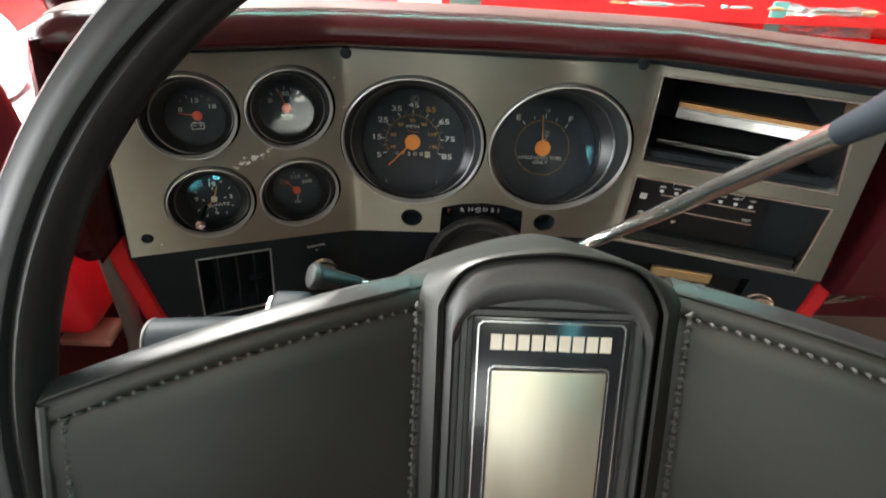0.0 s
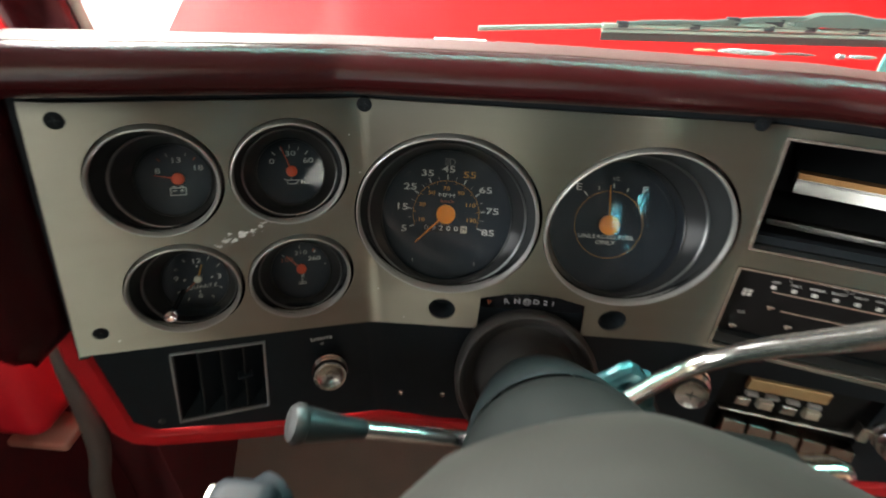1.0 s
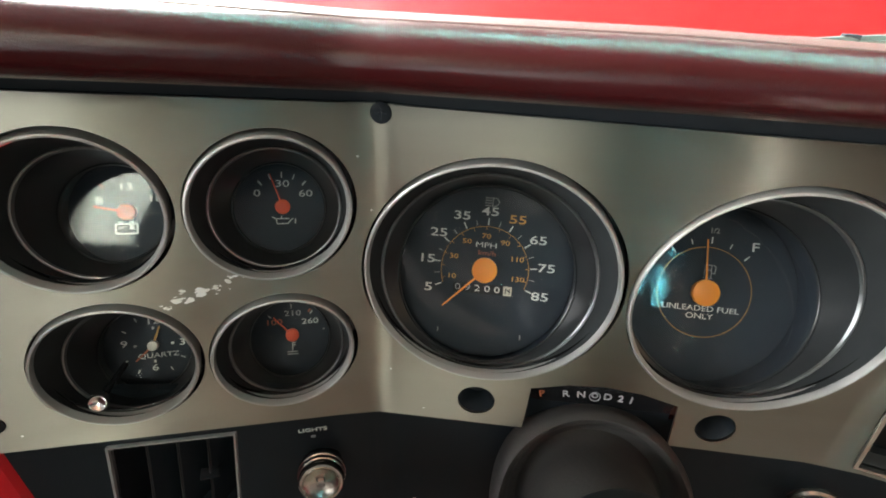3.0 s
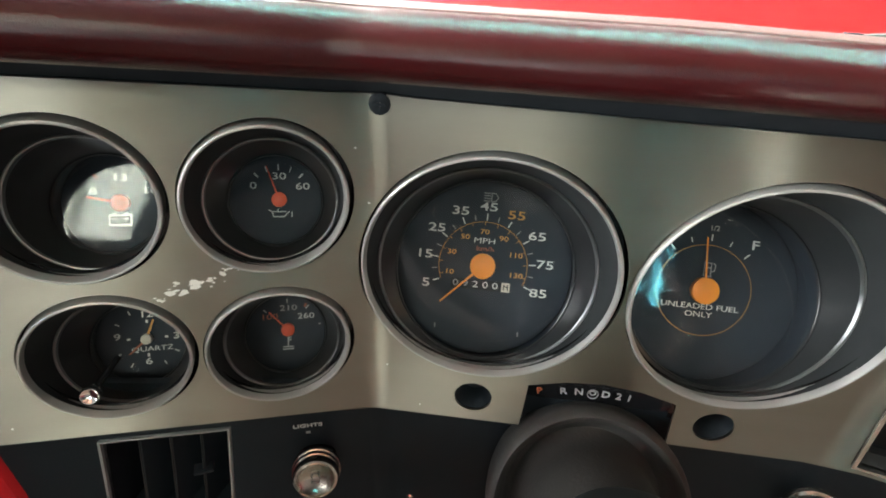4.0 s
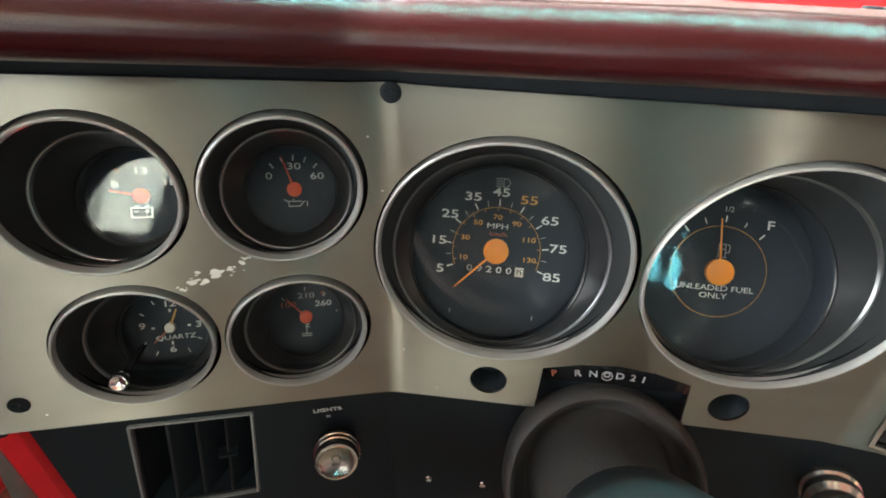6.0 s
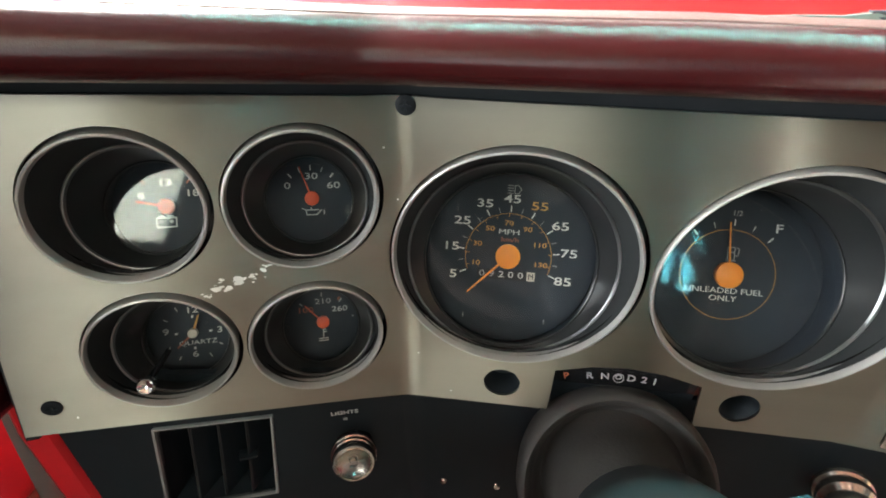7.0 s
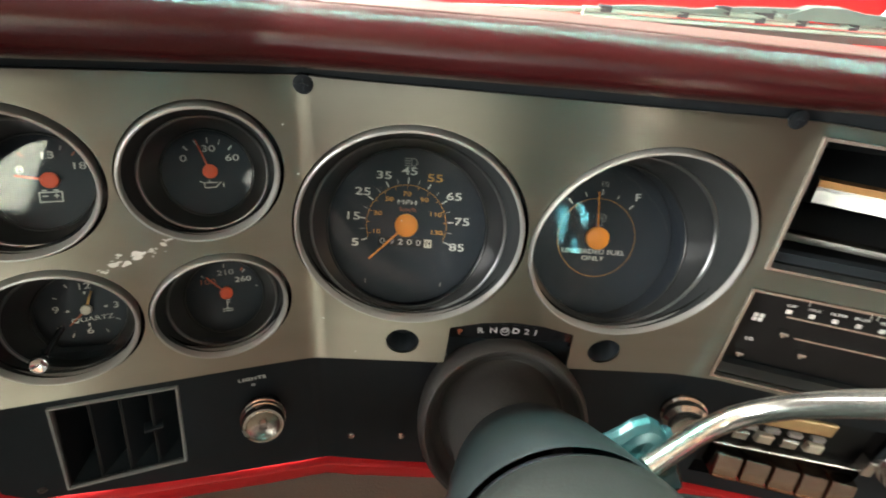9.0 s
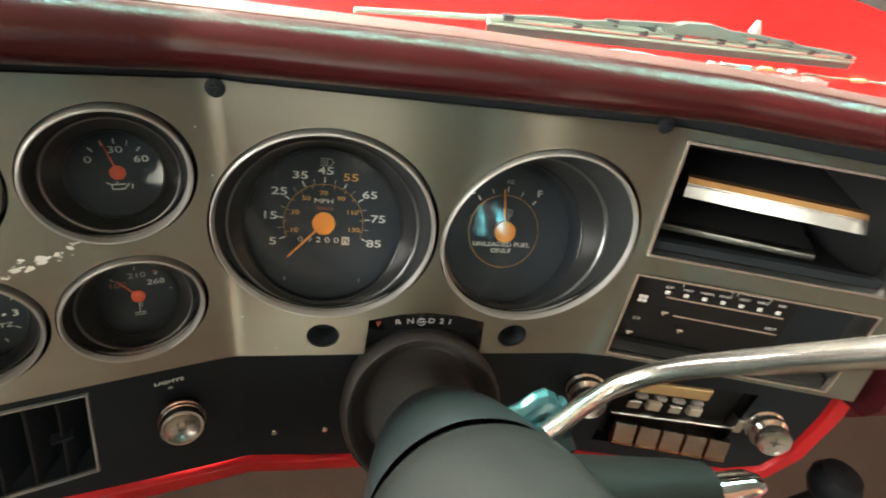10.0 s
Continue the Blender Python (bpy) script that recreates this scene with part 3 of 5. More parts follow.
tick(d, 6, 0.0195, 0.0208, 0.0009, M_GREYTXT)
lines(d, [(0, 0.003, 0, -0.003), (0, 0.003, 0.0018, 0.003), (0, 0.0014, 0.0018, 0.0014), (-0.003, -0.003, 0.003, -0.003), (-0.003, -0.0045, 0.003, -0.0045)], 0.0006, M_WHITE, 0.0, -0.0085)
needle(d, 133, 0.0165, 0.0010, 0.0041, M_REDNEEDLE)

g, d = gauge("voltmeter", G_VOLT, *SM, "small black voltmeter with red needle", (0.0042, 0.0597, -0.0273), turn=-5.0)
ring_text(d, (("8", 155, 0.0140), ("13", 92, 0.0130), ("18", 28, 0.0148)), 0.0052, 1.45, M_WHITE)
for a in (130, 110, 70, 50):
    tick(d, a, 0.0165, 0.0190, 0.0007, M_REDTXT if a in (130, 50) else M_GREYTXT)
lines(d, [(-0.005, 0.002, 0.005, 0.002), (-0.005, -0.003, 0.005, -0.003), (-0.005, 0.002, -0.005, -0.003), (0.005, 0.002, 0.005, -0.003), (-0.0034, 0.003, -0.0018, 0.003), (0.0018, 0.003, 0.0034, 0.003), (-0.0034, 0.0, -0.0016, 0.0), (0.0016, 0.0, 0.0034, 0.0), (0.0025, -0.0009, 0.0025, 0.0009)], 0.0007, M_WHITE, -0.0010, -0.0082)
needle(d, 168, 0.0150, 0.0009, 0.0041, M_REDNEEDLE)

g, d = gauge("dashboard_clock", G_CLOCK, *SM, "small black quartz clock with orange pointers and a setting knob", (0.0002, 0.0583, -0.0343), turn=-4.0)
ring_text(d, (("12", 90, 0.0142), ("3", 0, 0.0155), ("6", 270, 0.0140), ("9", 174, 0.0160)), 0.0054, 1.45, M_WHITE)
for k in range(12):
    tick(d, 30 * k, 0.0092 if k % 3 == 0 else 0.0166, 0.0110 if k % 3 == 0 else 0.0192, 0.0012 if k % 3 == 0 else 0.0006, M_WHITE)
write("QUARTZ", 0.0040, M_WHITE, d, 0.0022, -0.0066, wide=1.4)
needle(d, 70, 0.0120, 0.0014, 0.0030, M_ORTXT, 0.003, M_CREAM)
needle(d, 222, 0.0130, 0.0012, 0.0026, M_REDTXT, 0.002, M_CREAM)
knob_end = Vector((-0.0142, 0.0045, -0.0217))
part("knob_stem", tube(bmesh.new(), [knob_end + Vector((0.008, 0.022, 0.002)), knob_end], 0.0016, 10), M_GLOSSBLK, g)
part("setting_knob", lathe(bmesh.new(), [(0.0038, -0.002), (0.0046, -0.001), (0.0047, 0.003), (0.0040, 0.0042), (0.0030, 0.0034), (0.0002, 0.0026)], 24), M_CHROME, g, "small bright knob", Matrix.Translation(knob_end) @ pose(0, 0, 0, 68))

# dark pockets behind the two lamp holes
for hx in (0.0, 0.134):
    t = thing("indicator_lamp_socket", pose(hx, 0.0, 1.1995), "dark round indicator lamp socket in the bezel", "lamp socket", "indicator sockets")
    part("socket_cup", lathe(bmesh.new(), [(0.0112, 0.0018), (0.0100, 0.004), (0.0085, 0.016), (0.0002, 0.017)], 32, pose(0, 0, 0, -90)), M_BLACK, t)

# ---- gear indicator ----
t = thing("gear_indicator", pose(0.0705, 0.0, 1.2), "black curved gear indicator with white letters", "gear indicator")
bm = bmesh.new()
lp = []
for k in range(13):
    x = -0.0425 + 0.085 * k / 12
    h = 0.0205 - 8.0 * x * x * 0.6
    lp.append([Vector((x, 0.006 + 2.0 * x * x, h)), Vector((x, 0.004 + 2.0 * x * x, h - 0.004)), Vector((x, 0.010 + 2.0 * x * x, h - 0.022)), Vector((x, 0.020, -0.022))])
part("indicator_band", loft(bm, lp, closed=False), M_GLOSSBLK, t)
for i, s in enumerate("PRNDD21"):
    x = (-0.033, -0.0200, -0.0115, -0.0040, 0.0032, 0.0105, 0.0165)[i]
    h = 0.0205 - 4.8 * x * x - 0.0105
    write(s if i != 3 else "O", 0.0058 if i != 3 else 0.0044, M_REDTXT if i == 0 else M_GREYTXT, t, 0, 0, 0, wide=1.15, bold=0.0001, m=Matrix.Translation((x, 0.0040 + 2 * x * x, h)) @ pose(0, 0, 0, 80, 0, 0) @ pose(0, 0, 0, 0, 0, -math.degrees(x * 8)))
bm = bmesh.new()
for r0, r1 in ((0.0027, 0.0031),):
    lathe(bm, [(r0, 0), (r1, 0), (r1, 0.0003), (r0, 0.0003)], 24)
part("pointer_ring", bm, M_GREYTXT, t, m=Matrix.Translation((-0.0040, 0.0036, 0.0098)) @ pose(0, 0, 0, 80))

# ---- pad over the panel ----
pad = thing("dash_pad", pose(0, 0, 0), "maroon grained vinyl dash pad, paler along its top edge", "dash pad")
NOSE = [(0.030, -0.0040), (0.0080, -0.0030), (0.0085, 0.0115)]
NOSE += [(p.x, p.y) for p in smooth_path([(-0.012, 0.0118, 0), (-0.0235, 0.0138, 0), (-0.0308, 0.0185, 0), (-0.0333, 0.0245, 0), (-0.0312, 0.0305, 0), (-0.0265, 0.0350, 0), (-0.0222, 0.0375, 0), (-0.0178, 0.0386, 0), (-0.0100, 0.0390, 0), (-0.0010, 0.0386, 0), (0.009, 0.0352, 0)], 4)]
NOSE += [(0.018, 0.0310), (0.030, 0.0165)]
TOP = [(-0.0190, 0.0375), (-0.0178, 0.0390), (-0.0148, 0.0394), (-0.0100, 0.0396), (-0.003, 0.0395), (0.004, 0.0384), (0.010, 0.0360), (0.05, 0.0169), (0.11, -0.0146), (0.20, -0.0596), (0.20, -0.067), (0.09, -0.011), (0.015, 0.020)]
PAD_X = [-0.2275, -0.2270, -0.2255, -0.2230, -0.2190, -0.2140, -0.2080] + list(np.linspace(-0.200, -0.05, 31)) + list(np.linspace(-0.045, 0.45, 100)) + list(np.linspace(0.46, 1.15, 24))


def pad_loops(prof):
    loops = []
    for x in PAD_X:
        ys = 0.94 * surf(min(max(x, -0.239), 0.44))
        end = min(1.0, max(0.0, (-0.2060 - x) / 0.0215))
        k = 1.0 - 0.42 * (1 - math.sqrt(max(0.0, 1 - end ** 2)))
        low = 1.0 - 0.60 * min(0.22, max(0.0, x - 0.06))
        loops.append([Vector((x, ys + dy * (k if dy < 0 else 1) if dy < 0.04 else ys * max(0, 1 - dy / 0.12) + dy, ztop(x) - 0.0047 + (dz * k * low if dz > 0 else dz))) for dy, dz in prof])
    return loops


part("pad_roll", loft(bmesh.new(), pad_loops(NOSE), closed=True, caps=True), M_PAD, pad)
part("pad_top", loft(bmesh.new(), pad_loops(TOP), closed=True, caps=True), M_PADTOP, pad, "paler red vinyl top")
bm = bmesh.new()
loft(bm, [[Vector((x, dy - 0.05 * max(0, 0.05 - dy) / 0.03, 1.3715 + dz - 0.10 * (-0.2 - x) * 0.5)) for dy, dz in ((0.035, -0.010), (0.036, 0.014), (0.055, 0.0150), (0.11, -0.012), (0.20, -0.057), (0.20, -0.070))] for x in np.linspace(-0.215, -0.250, 5)], True, True)
part("pad_rear_end", bm, M_PADTOP, pad)
# black strip put in to darken the nose recess, behind the bezel's top edge
bm = bmesh.new()
lp = []
for x in list(np.linspace(-0.212, -0.08, 14)) + list(np.linspace(-0.075, -0.04, 8)) + list(np.linspace(-0.03, 0.40, 44)):
    y0, zt, zb = 0.99 * surf(x), ztop(x) + 0.0102, ztop(x) - 0.010 - 0.0115 * max(x, -0.2)
    lp.append([Vector((x, y0 + b, z)) for b, z in ((0.0080, zt), (0.0040, zt), (0.0036, zt - 0.001), (0.0036, zb + 0.001), (0.0040, zb), (0.0080, zb))])
part("recess_shade_strip", loft(bm, lp, True, True), M_DEEP, pad, "matt black strip that darkens the recess under the nose")
# the leg of the pad that runs down beside the bezel
bm = bmesh.new()
lp = []
for i in range(22):
    f = i / 21
    z = 1.405 - f * 0.185
    xe = -0.2135 - 0.0265 * f - 0.002
    w = 0.010 + 0.022 * min(1.0, f * 1.5) ** 0.8
    r = 1.0 if f < 0.9 else max(0.35, 1 - ((f - 0.9) / 0.1) ** 2 * 0.65)
    y0 = surf(max(xe, -0.239)) - 0.002
    lp.append([Vector((xe - a * w * r - (1 - r) * 0.012, y0 + b, z)) for a, b in ((0, 0.06), (0, 0.0), (0.02, -0.018), (0.16, -0.0265 * r), (0.45, -0.030 * r), (0.78, -0.026 * r), (0.98, -0.014 * r), (1.06, 0.01), (1.06, 0.06))])
part("pad_leg", loft(bm, lp, closed=True, caps=True), M_PAD, pad)
# black sheet standing in for the shade between bezel and pad leg
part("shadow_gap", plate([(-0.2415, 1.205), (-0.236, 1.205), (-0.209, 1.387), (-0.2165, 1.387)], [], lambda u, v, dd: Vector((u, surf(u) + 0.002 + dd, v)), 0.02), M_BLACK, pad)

# ---- lower panel: black plate and red edge ----
lower = thing("lower_instrument_panel", pose(0, 0, 0), "black lower dashboard panel edged in red painted metal", "dashboard panel")


def low_face(u, v, d):
    return Vector((u, 0.72 * surf(u) + 0.012 + d, v))


VL = [(-0.2098, 1.1668), (-0.2212, 1.0868), (-0.1525, 1.0888), (-0.1443, 1.1652)]
RAD = [(0.2430, 1.1480), (0.2430, 1.0620), (0.3580, 1.0620), (0.3580, 1.1480)]
lo = [(-0.2580, 1.215), (-0.2610, 1.180), (-0.2560, 1.094), (-0.2430, 1.0810), (-0.19, 1.0700), (-0.146, 1.0616), (X_L, 1.0500), (0.0, 1.0455), (0.10, 1.0440), (X_R, 1.0440), (0.30, 1.0440), (0.375, 1.045), (0.404, 1.056), (0.4165, 1.082), (0.4200, 1.135), (0.4160, 1.19), (0.20, 1.19), (0.1135, 1.19), (0.1135, 1.21), (0.027, 1.21), (0.027, 1.19), (-0.05, 1.19)]
lo += [(x, zlow(x) + 0.008) for x in (-0.06, -0.12, -0.18, -0.22)]
sm = [((X_L + k, 1.052), (X_L + k, 1.188)) for k in (-0.008, -0.003, 0.003, 0.008)] + [((X_R + k, 1.046), (X_R + k, 1.188)) for k in (-0.008, -0.003, 0.003, 0.008)]
part("black_plate", plate(lo, [VL, RAD], low_face, 0.004, sm), M_BLACK, lower)
# red rolled edge along the bottom and up both ends
path = [(-0.2660, 1.215), (-0.2690, 1.180), (-0.2645, 1.090), (-0.2570, 1.0760), (-0.2440, 1.0695), (-0.19, 1.0580), (-0.146, 1.0510), (-0.10, 1.0430), (X_L, 1.0385), (-0.03, 1.0350), (0.0, 1.0355), (0.06, 1.0345), (0.12, 1.0340), (0.18, 1.0340), (X_R, 1.0340), (0.25, 1.0340), (0.30, 1.0345), (0.380, 1.0370), (0.410, 1.0490), (0.4240, 1.080), (0.4270, 1.135), (0.4230, 1.19)]
bm = bmesh.new()
lp = []
for i, (u, v) in enumerate(path):
    a, b = Vector(path[max(i - 1, 0)]), Vector(path[min(i + 1, len(path) - 1)])
    tdir = (b - a).normalized()
    nrm = Vector((-tdir.y, tdir.x))
    lp.append([low_face(u + nrm.x * k, v + nrm.y * k, dd) for k, dd in ((0.0085, 0.006), (0.0085, -0.0015), (0.007, -0.004), (-0.004, -0.005), (-0.0072, -0.003), (-0.0085, 0.004), (-0.0085, 0.03), (0.007, 0.03))])
part("red_edge", loft(bm, lp, True, True), M_REDTRIM, lower, "glossy red painted edge")
for x, z in ((-0.0373, 1.0787), (0.0025, 1.0808), (-0.2360, 1.0900)):
    part("small_screw", lathe(bmesh.new(), [(0.0002, 0.0018), (0.0022, 0.0014), (0.003, 0)], 16), M_SATIN if x > -0.1 else M_RUBBER, lower, m=Matrix.Translation(low_face(x, z, -0.0002)) @ pose(0, 0, 0, 90, 0, A_L if x < X_L else 0))


# ---- side air vent ----
def quad_frame(bm, q, place, w, d0, d1):
    c = Vector((sum(p[0] for p in q) / 4, sum(p[1] for p in q) / 4))
    def scaled(o):
        return [(p[0] + math.copysign(o, p[0] - c.x), p[1] + math.copysign(o, p[1] - c.y)) for p in q]
    loops = []
    for o, dd in ((0, d1), (0, d0), (w, d0), (w, d1)):
        loops.append([place(a, b, dd) for a, b in scaled(o)])
    loft(bm, loops + [loops[0]])
    return bm


v = thing("side_air_vent", pose(0, 0, 0), "black side air vent with upright slats and thin chrome outline", "air vent")
part("vent_outline", quad_frame(bmesh.new(), VL, low_face, 0.0012, -0.0022, 0.002), M_OUTLINE, v, "thin chrome outline")
bm = bmesh.new()
qi = [Vector(p) for p in VL]
loft(bm, [[low_face(p[0], p[1], 0.0) for p in VL], [low_face(p[0], p[1], 0.034) for p in VL]])
bm.faces.new([bm.verts.new(low_face(p[0], p[1], 0.034)) for p in VL])
part("vent_box", bm, M_BLACK, v)
for k in range(1, 4):
    f = k / 4
    a, b = qi[0].lerp(qi[3], f), qi[1].lerp(qi[2], f)
    bm = bmesh.new()
    loft(bm, [[low_face(p.x - 0.0008, p.y, 0.003), low_face(p.x + 0.0008, p.y, 0.003), low_face(p.x + 0.006, p.y, 0.022), low_face(p.x + 0.0045, p.y, 0.022)] for p in (a, b)], True, True)
    sl = part("slat", bm, M_BLACK, v)
    bm = bmesh.new()
    loft(bm, [[low_face(p.x - 0.0009, p.y, 0.0030), low_face(p.x - 0.0002, p.y, 0.0022), low_face(p.x + 0.0006, p.y, 0.0030)] for p in (a, b)], True, True)
    part("slat_edge", bm, M_CONE, sl, "lighter grey slat edge")
bm = bmesh.new()
c = qi[0].lerp(qi[3], 0.74).lerp(qi[1].lerp(qi[2], 0.74), 0.5)
box(bm, -0.006, 0.006, -0.004, 0.004, -0.0012, 0.0012, 0.0008)
part("vent_thumb_tab", bm, M_BLACK, v, m=Matrix.Translation(low_face(c.x, c.y, 0.004)) @ pose(0, 0, 0, 0, 0, A_L))

# ---- headlight switch ----
hx, hz = -0.0975, 1.1290
t = thing("headlight_switch", pose(hx, 0.72 * surf(hx) + 0.012, hz, 0, 0, 18.3), "round chrome headlight switch knob with printed label", "switch")
ax = pose(0, 0, 0, 90 - 18)
part("switch_bezel", lathe(bmesh.new(), [(0.0125, -0.001), (0.0125, 0.002), (0.0105, 0.0045), (0.006, 0.005)], 40), M_GLOSSBLK, t, m=ax)
kn = part("switch_knob", lathe(bmesh.new(), [(0.0080, 0.003), (0.0090, 0.0100), (0.0138, 0.0110), (0.0150, 0.0122), (0.0151, 0.0150), (0.0142, 0.0156), (0.0147, 0.0164), (0.0146, 0.0188), (0.0138, 0.0194), (0.0141, 0.0203), (0.0139, 0.0228), (0.0130, 0.0246), (0.0118, 0.0248), (0.0112, 0.0236), (0.0104, 0.0242), (0.0070, 0.0226), (0.0002, 0.0218)], 48), M_KNOBCHR, t, "ribbed chrome knob", ax)
lines(kn, [(-0.003, -0.002, 0.002, -0.002), (-0.003, -0.0032, 0.002, -0.0032), (-0.002, 0.0, -0.003, 0.002), (-0.003, 0.002, -0.001, 0.0035), (-0.001, 0.0035, 0.0018, 0.003), (0.0018, 0.003, 0.002, 0.0)], 0.0005, M_CONE, 0, 0).location.z = 0.0228
write("LIGHTS", 0.0041, M_WHITE, t, 0, 0, 0, wide=1.35, bold=0.0001, m=Matrix.Translation((-0.0035, -0.0006, 0.0305)) @ pose(0, 0, 0, 90))
bm = bmesh.new()
box(bm, -0.0014, 0.0014, -0.0010, -0.0004, 0.0236, 0.0256, 0.0003)
part("label_lamp", bm, M_GREYTXT, t, m=pose(-0.0035, 0, 0))

# ---- centre air vent ----
v = thing("centre_air_vent", pose(0, 0, 0), "deep black centre air vent with two chrome-edged louvres", "air vent")
bm = bmesh.new()
deep = [(p[0] + (0.004 if p[0] < 0.3 else -0.004), p[1]) for p in VENT_HOLE]
loft(bm, [[on_face(p[0], p[1], 0.002) for p in VENT_HOLE], [on_face(p[0], p[1], 0.075) for p in deep]])
bm.faces.new([bm.verts.new(on_face(p[0], p[1], 0.075)) for p in deep])
part("vent_box", bm, M_DUCT, v)


def louvre(xa, ya, xb, yb, z, h, depth, tilt, edge):
    """A louvre blade from a to b with a bright front edge."""
    bm = bmesh.new()
    A, B = Vector((xa, ya, z)), Vector((xb, yb, z))
    d = (B - A).normalized()
    back = Vector((-d.y, d.x, 0))
    up = Vector((0, 0, 1))
    sec = [(0.005, h / 2), (0.005, -h / 2), (depth, -h / 2 + tilt), (depth, h / 2 + tilt - 0.001)]
    loft(bm, [[P + back * q + up * w for q, w in sec] for P in (A, B)], True, True)
    ob = part("louvre", bm, M_DUCT, v, smooth=False)
    bm = bmesh.new()
    sec = [(-0.0015, -h / 2 - 0.0002), (-0.0015 + 0.15 * h, 0.05 * h), (-0.0015 + 0.245 * h, h / 2 + 0.0003), (0.008, h / 2 + 0.0003), (0.008, -h / 2 - 0.0002)]
    if h < 0.006:
        sec = [(-0.0012, -h / 2 - 0.0003), (-0.0015, -h / 2), (-0.0015 + 0.24 * h, h / 2), (0.0, h / 2 + 0.0003), (0.006, h / 2 + 0.0003), (0.006, -h / 2 - 0.0003)]
    loft(bm, [[P + back * q + up * w for q, w in sec] for P in (A + d * 0.0015, B - d * 0.0015)], True, True)
    part("chrome_edge", bm, edge, ob, "bright chrome strip", smooth=False)
    if h > 0.006:
        bm = bmesh.new()
        q0, q1 = -0.0015 + 0.188 * h, -0.0015 + 0.245 * h
        sec = [(q0 - 0.0004, 0.23 * h + 0.0002), (q1 - 0.0004, h / 2 + 0.0006), (0.008, h / 2 + 0.0007), (0.008, h / 2), (q1, h / 2), (q0, 0.23 * h)]
        loft(bm, [[P + back * q + up * w for q, w in sec] for P in (A + d * 0.0015, B - d * 0.0015)], True, True)
        part("orange_facet", bm, M_WARMGLOW, ob, "upper facet tinted orange for a warm reflection", smooth=False)


louvre(0.2400, 0.030, 0.3600, -0.0120, 1.3130, 0.0130, 0.040, 0.012, M_STRIP)
louvre(0.2290, 0.026, 0.3340, -0.0090, 1.2840, 0.0040, 0.040, 0.006, M_STRIP)
bm = bmesh.new()
loft(bm, [[on_face(p[0], p[1], dd) for p in ((0.2125, 1.2860), (0.3630, 1.2860), (0.3635, 1.2800), (0.2125, 1.2800))] for dd in (0.006, 0.012)], True, True)
part("vent_sill", bm, M_BLACK, v)

# ---- heater control ----
t = thing("heater_control", pose(0, 0, 0), "black heater control panel with white marked sliders", "heater control")


def heat_face(u, w, d):
    return Vector((u, surf(u) + 0.012 + d, w))


bm = bmesh.new()
loft(bm, [[on_face(p[0], p[1], 0.002) for p in HEAT_HOLE], [heat_face(p[0], p[1], 0.0) for p in HEAT_HOLE]])
bm.faces.new([bm.verts.new(heat_face(p[0], p[1], 0.0)) for p in HEAT_HOLE])
part("recess", bm, M_BLACK, t)
bm = bmesh.new()
q = [(0.2150, 1.2595), (0.2150, 1.2000), (0.3280, 1.2000), (0.3240, 1.2600)]
loft(bm, [[heat_face(a, b, -0.001) for a, b in q], [heat_face(a, b, -0.005) for a, b in q]], True, True)
part("control_plate", bm, M_SATBLK, t)
HM = lambda u, w: Matrix.Translation(heat_face(u, w, -0.0054)) @ pose(0, 0, 0, 90, 0, A_R)
for i, s in enumerate(("OFF", "MAX", "NORM", "BI-LEV", "VENT", "HEAT", "DEF")):
    u = 0.2385 + 0.0127 * i
    write(s, 0.0030, M_WHITE, t, 0, 0, 0, wide=1.05, m=HM(u, 1.2500 + 0.0003 * i))
    bm = bmesh.new()
    box(bm, -0.0016, 0.0016, -0.0014, 0.0014, 0, 0.0008, 0.0003)
    part("mark", bm, M_WHITE, t, m=HM(u, 1.2458))
for s, u, w in (("HOT", 0.3170, 1.2303), ("LO", 0.2265, 1.2180)):
    write(s, 0.0036, M_WHITE, t, 0, 0, 0, wide=1.05, m=HM(u, w))
bm = bmesh.new()
for k in range(4):
    a = radians(45 + 90 * k)
    box(bm, math.cos(a) * 0.0024 - 0.0014, math.cos(a) * 0.0024 + 0.0014, math.sin(a) * 0.0024 - 0.0014, math.sin(a) * 0.0024 + 0.0014, 0, 0.0004, 0.0003)
part("fan_symbol", bm, M_WHITE, t, m=HM(0.2245, 1.2368))
bm = bmesh.new()
for u0, u1, w in ((0.2463, 0.2799, 1.2555), (0.2830, 0.3060, 1.2555)):
    for a0, a1, b0, b1 in ((u0, u1, w, w + 0.0005), (u0, u0 + 0.0005, w - 0.003, w), (u1 - 0.0005, u1, w - 0.003, w)):
        bm.faces.new([bm.verts.new(heat_face(a, b, -0.0054)) for a, b in ((a0, b0), (a1, b0), (a1, b1), (a0, b1))])
part("bracket_lines", bm, M_WHITE, t, smooth=False)
for u0, u1, w in ((0.2385, 0.3195, 1.2420), (0.2490, 0.3220, 1.2268)):
    bm = bmesh.new()
    loft(bm, [[heat_face(u, w - 0.001, -0.005), heat_face(u, w + 0.001, -0.005), heat_face(u, w + 0.0008, -0.0064), heat_face(u, w - 0.0008, -0.0064)] for u in (u0, u1)], True, True)
    part("slider_rail", bm, M_SATIN, t, "bright slider rail")
for u, w in ((0.2409, 1.2310), (0.2567, 1.2172), (0.2238, 1.2075)):
    bm = bmesh.new()
    box(bm, -0.0026, 0.0026, -0.0013, 0.0013, 0.0, 0.0050, 0.0005)
    box(bm, -0.0010, 0.0010, -0.0036, -0.0010, 0.001, 0.0040, 0.0004)
    part("slider_knob", bm, M_CHROME, t, m=HM(u, w))
bm = bmesh.new()
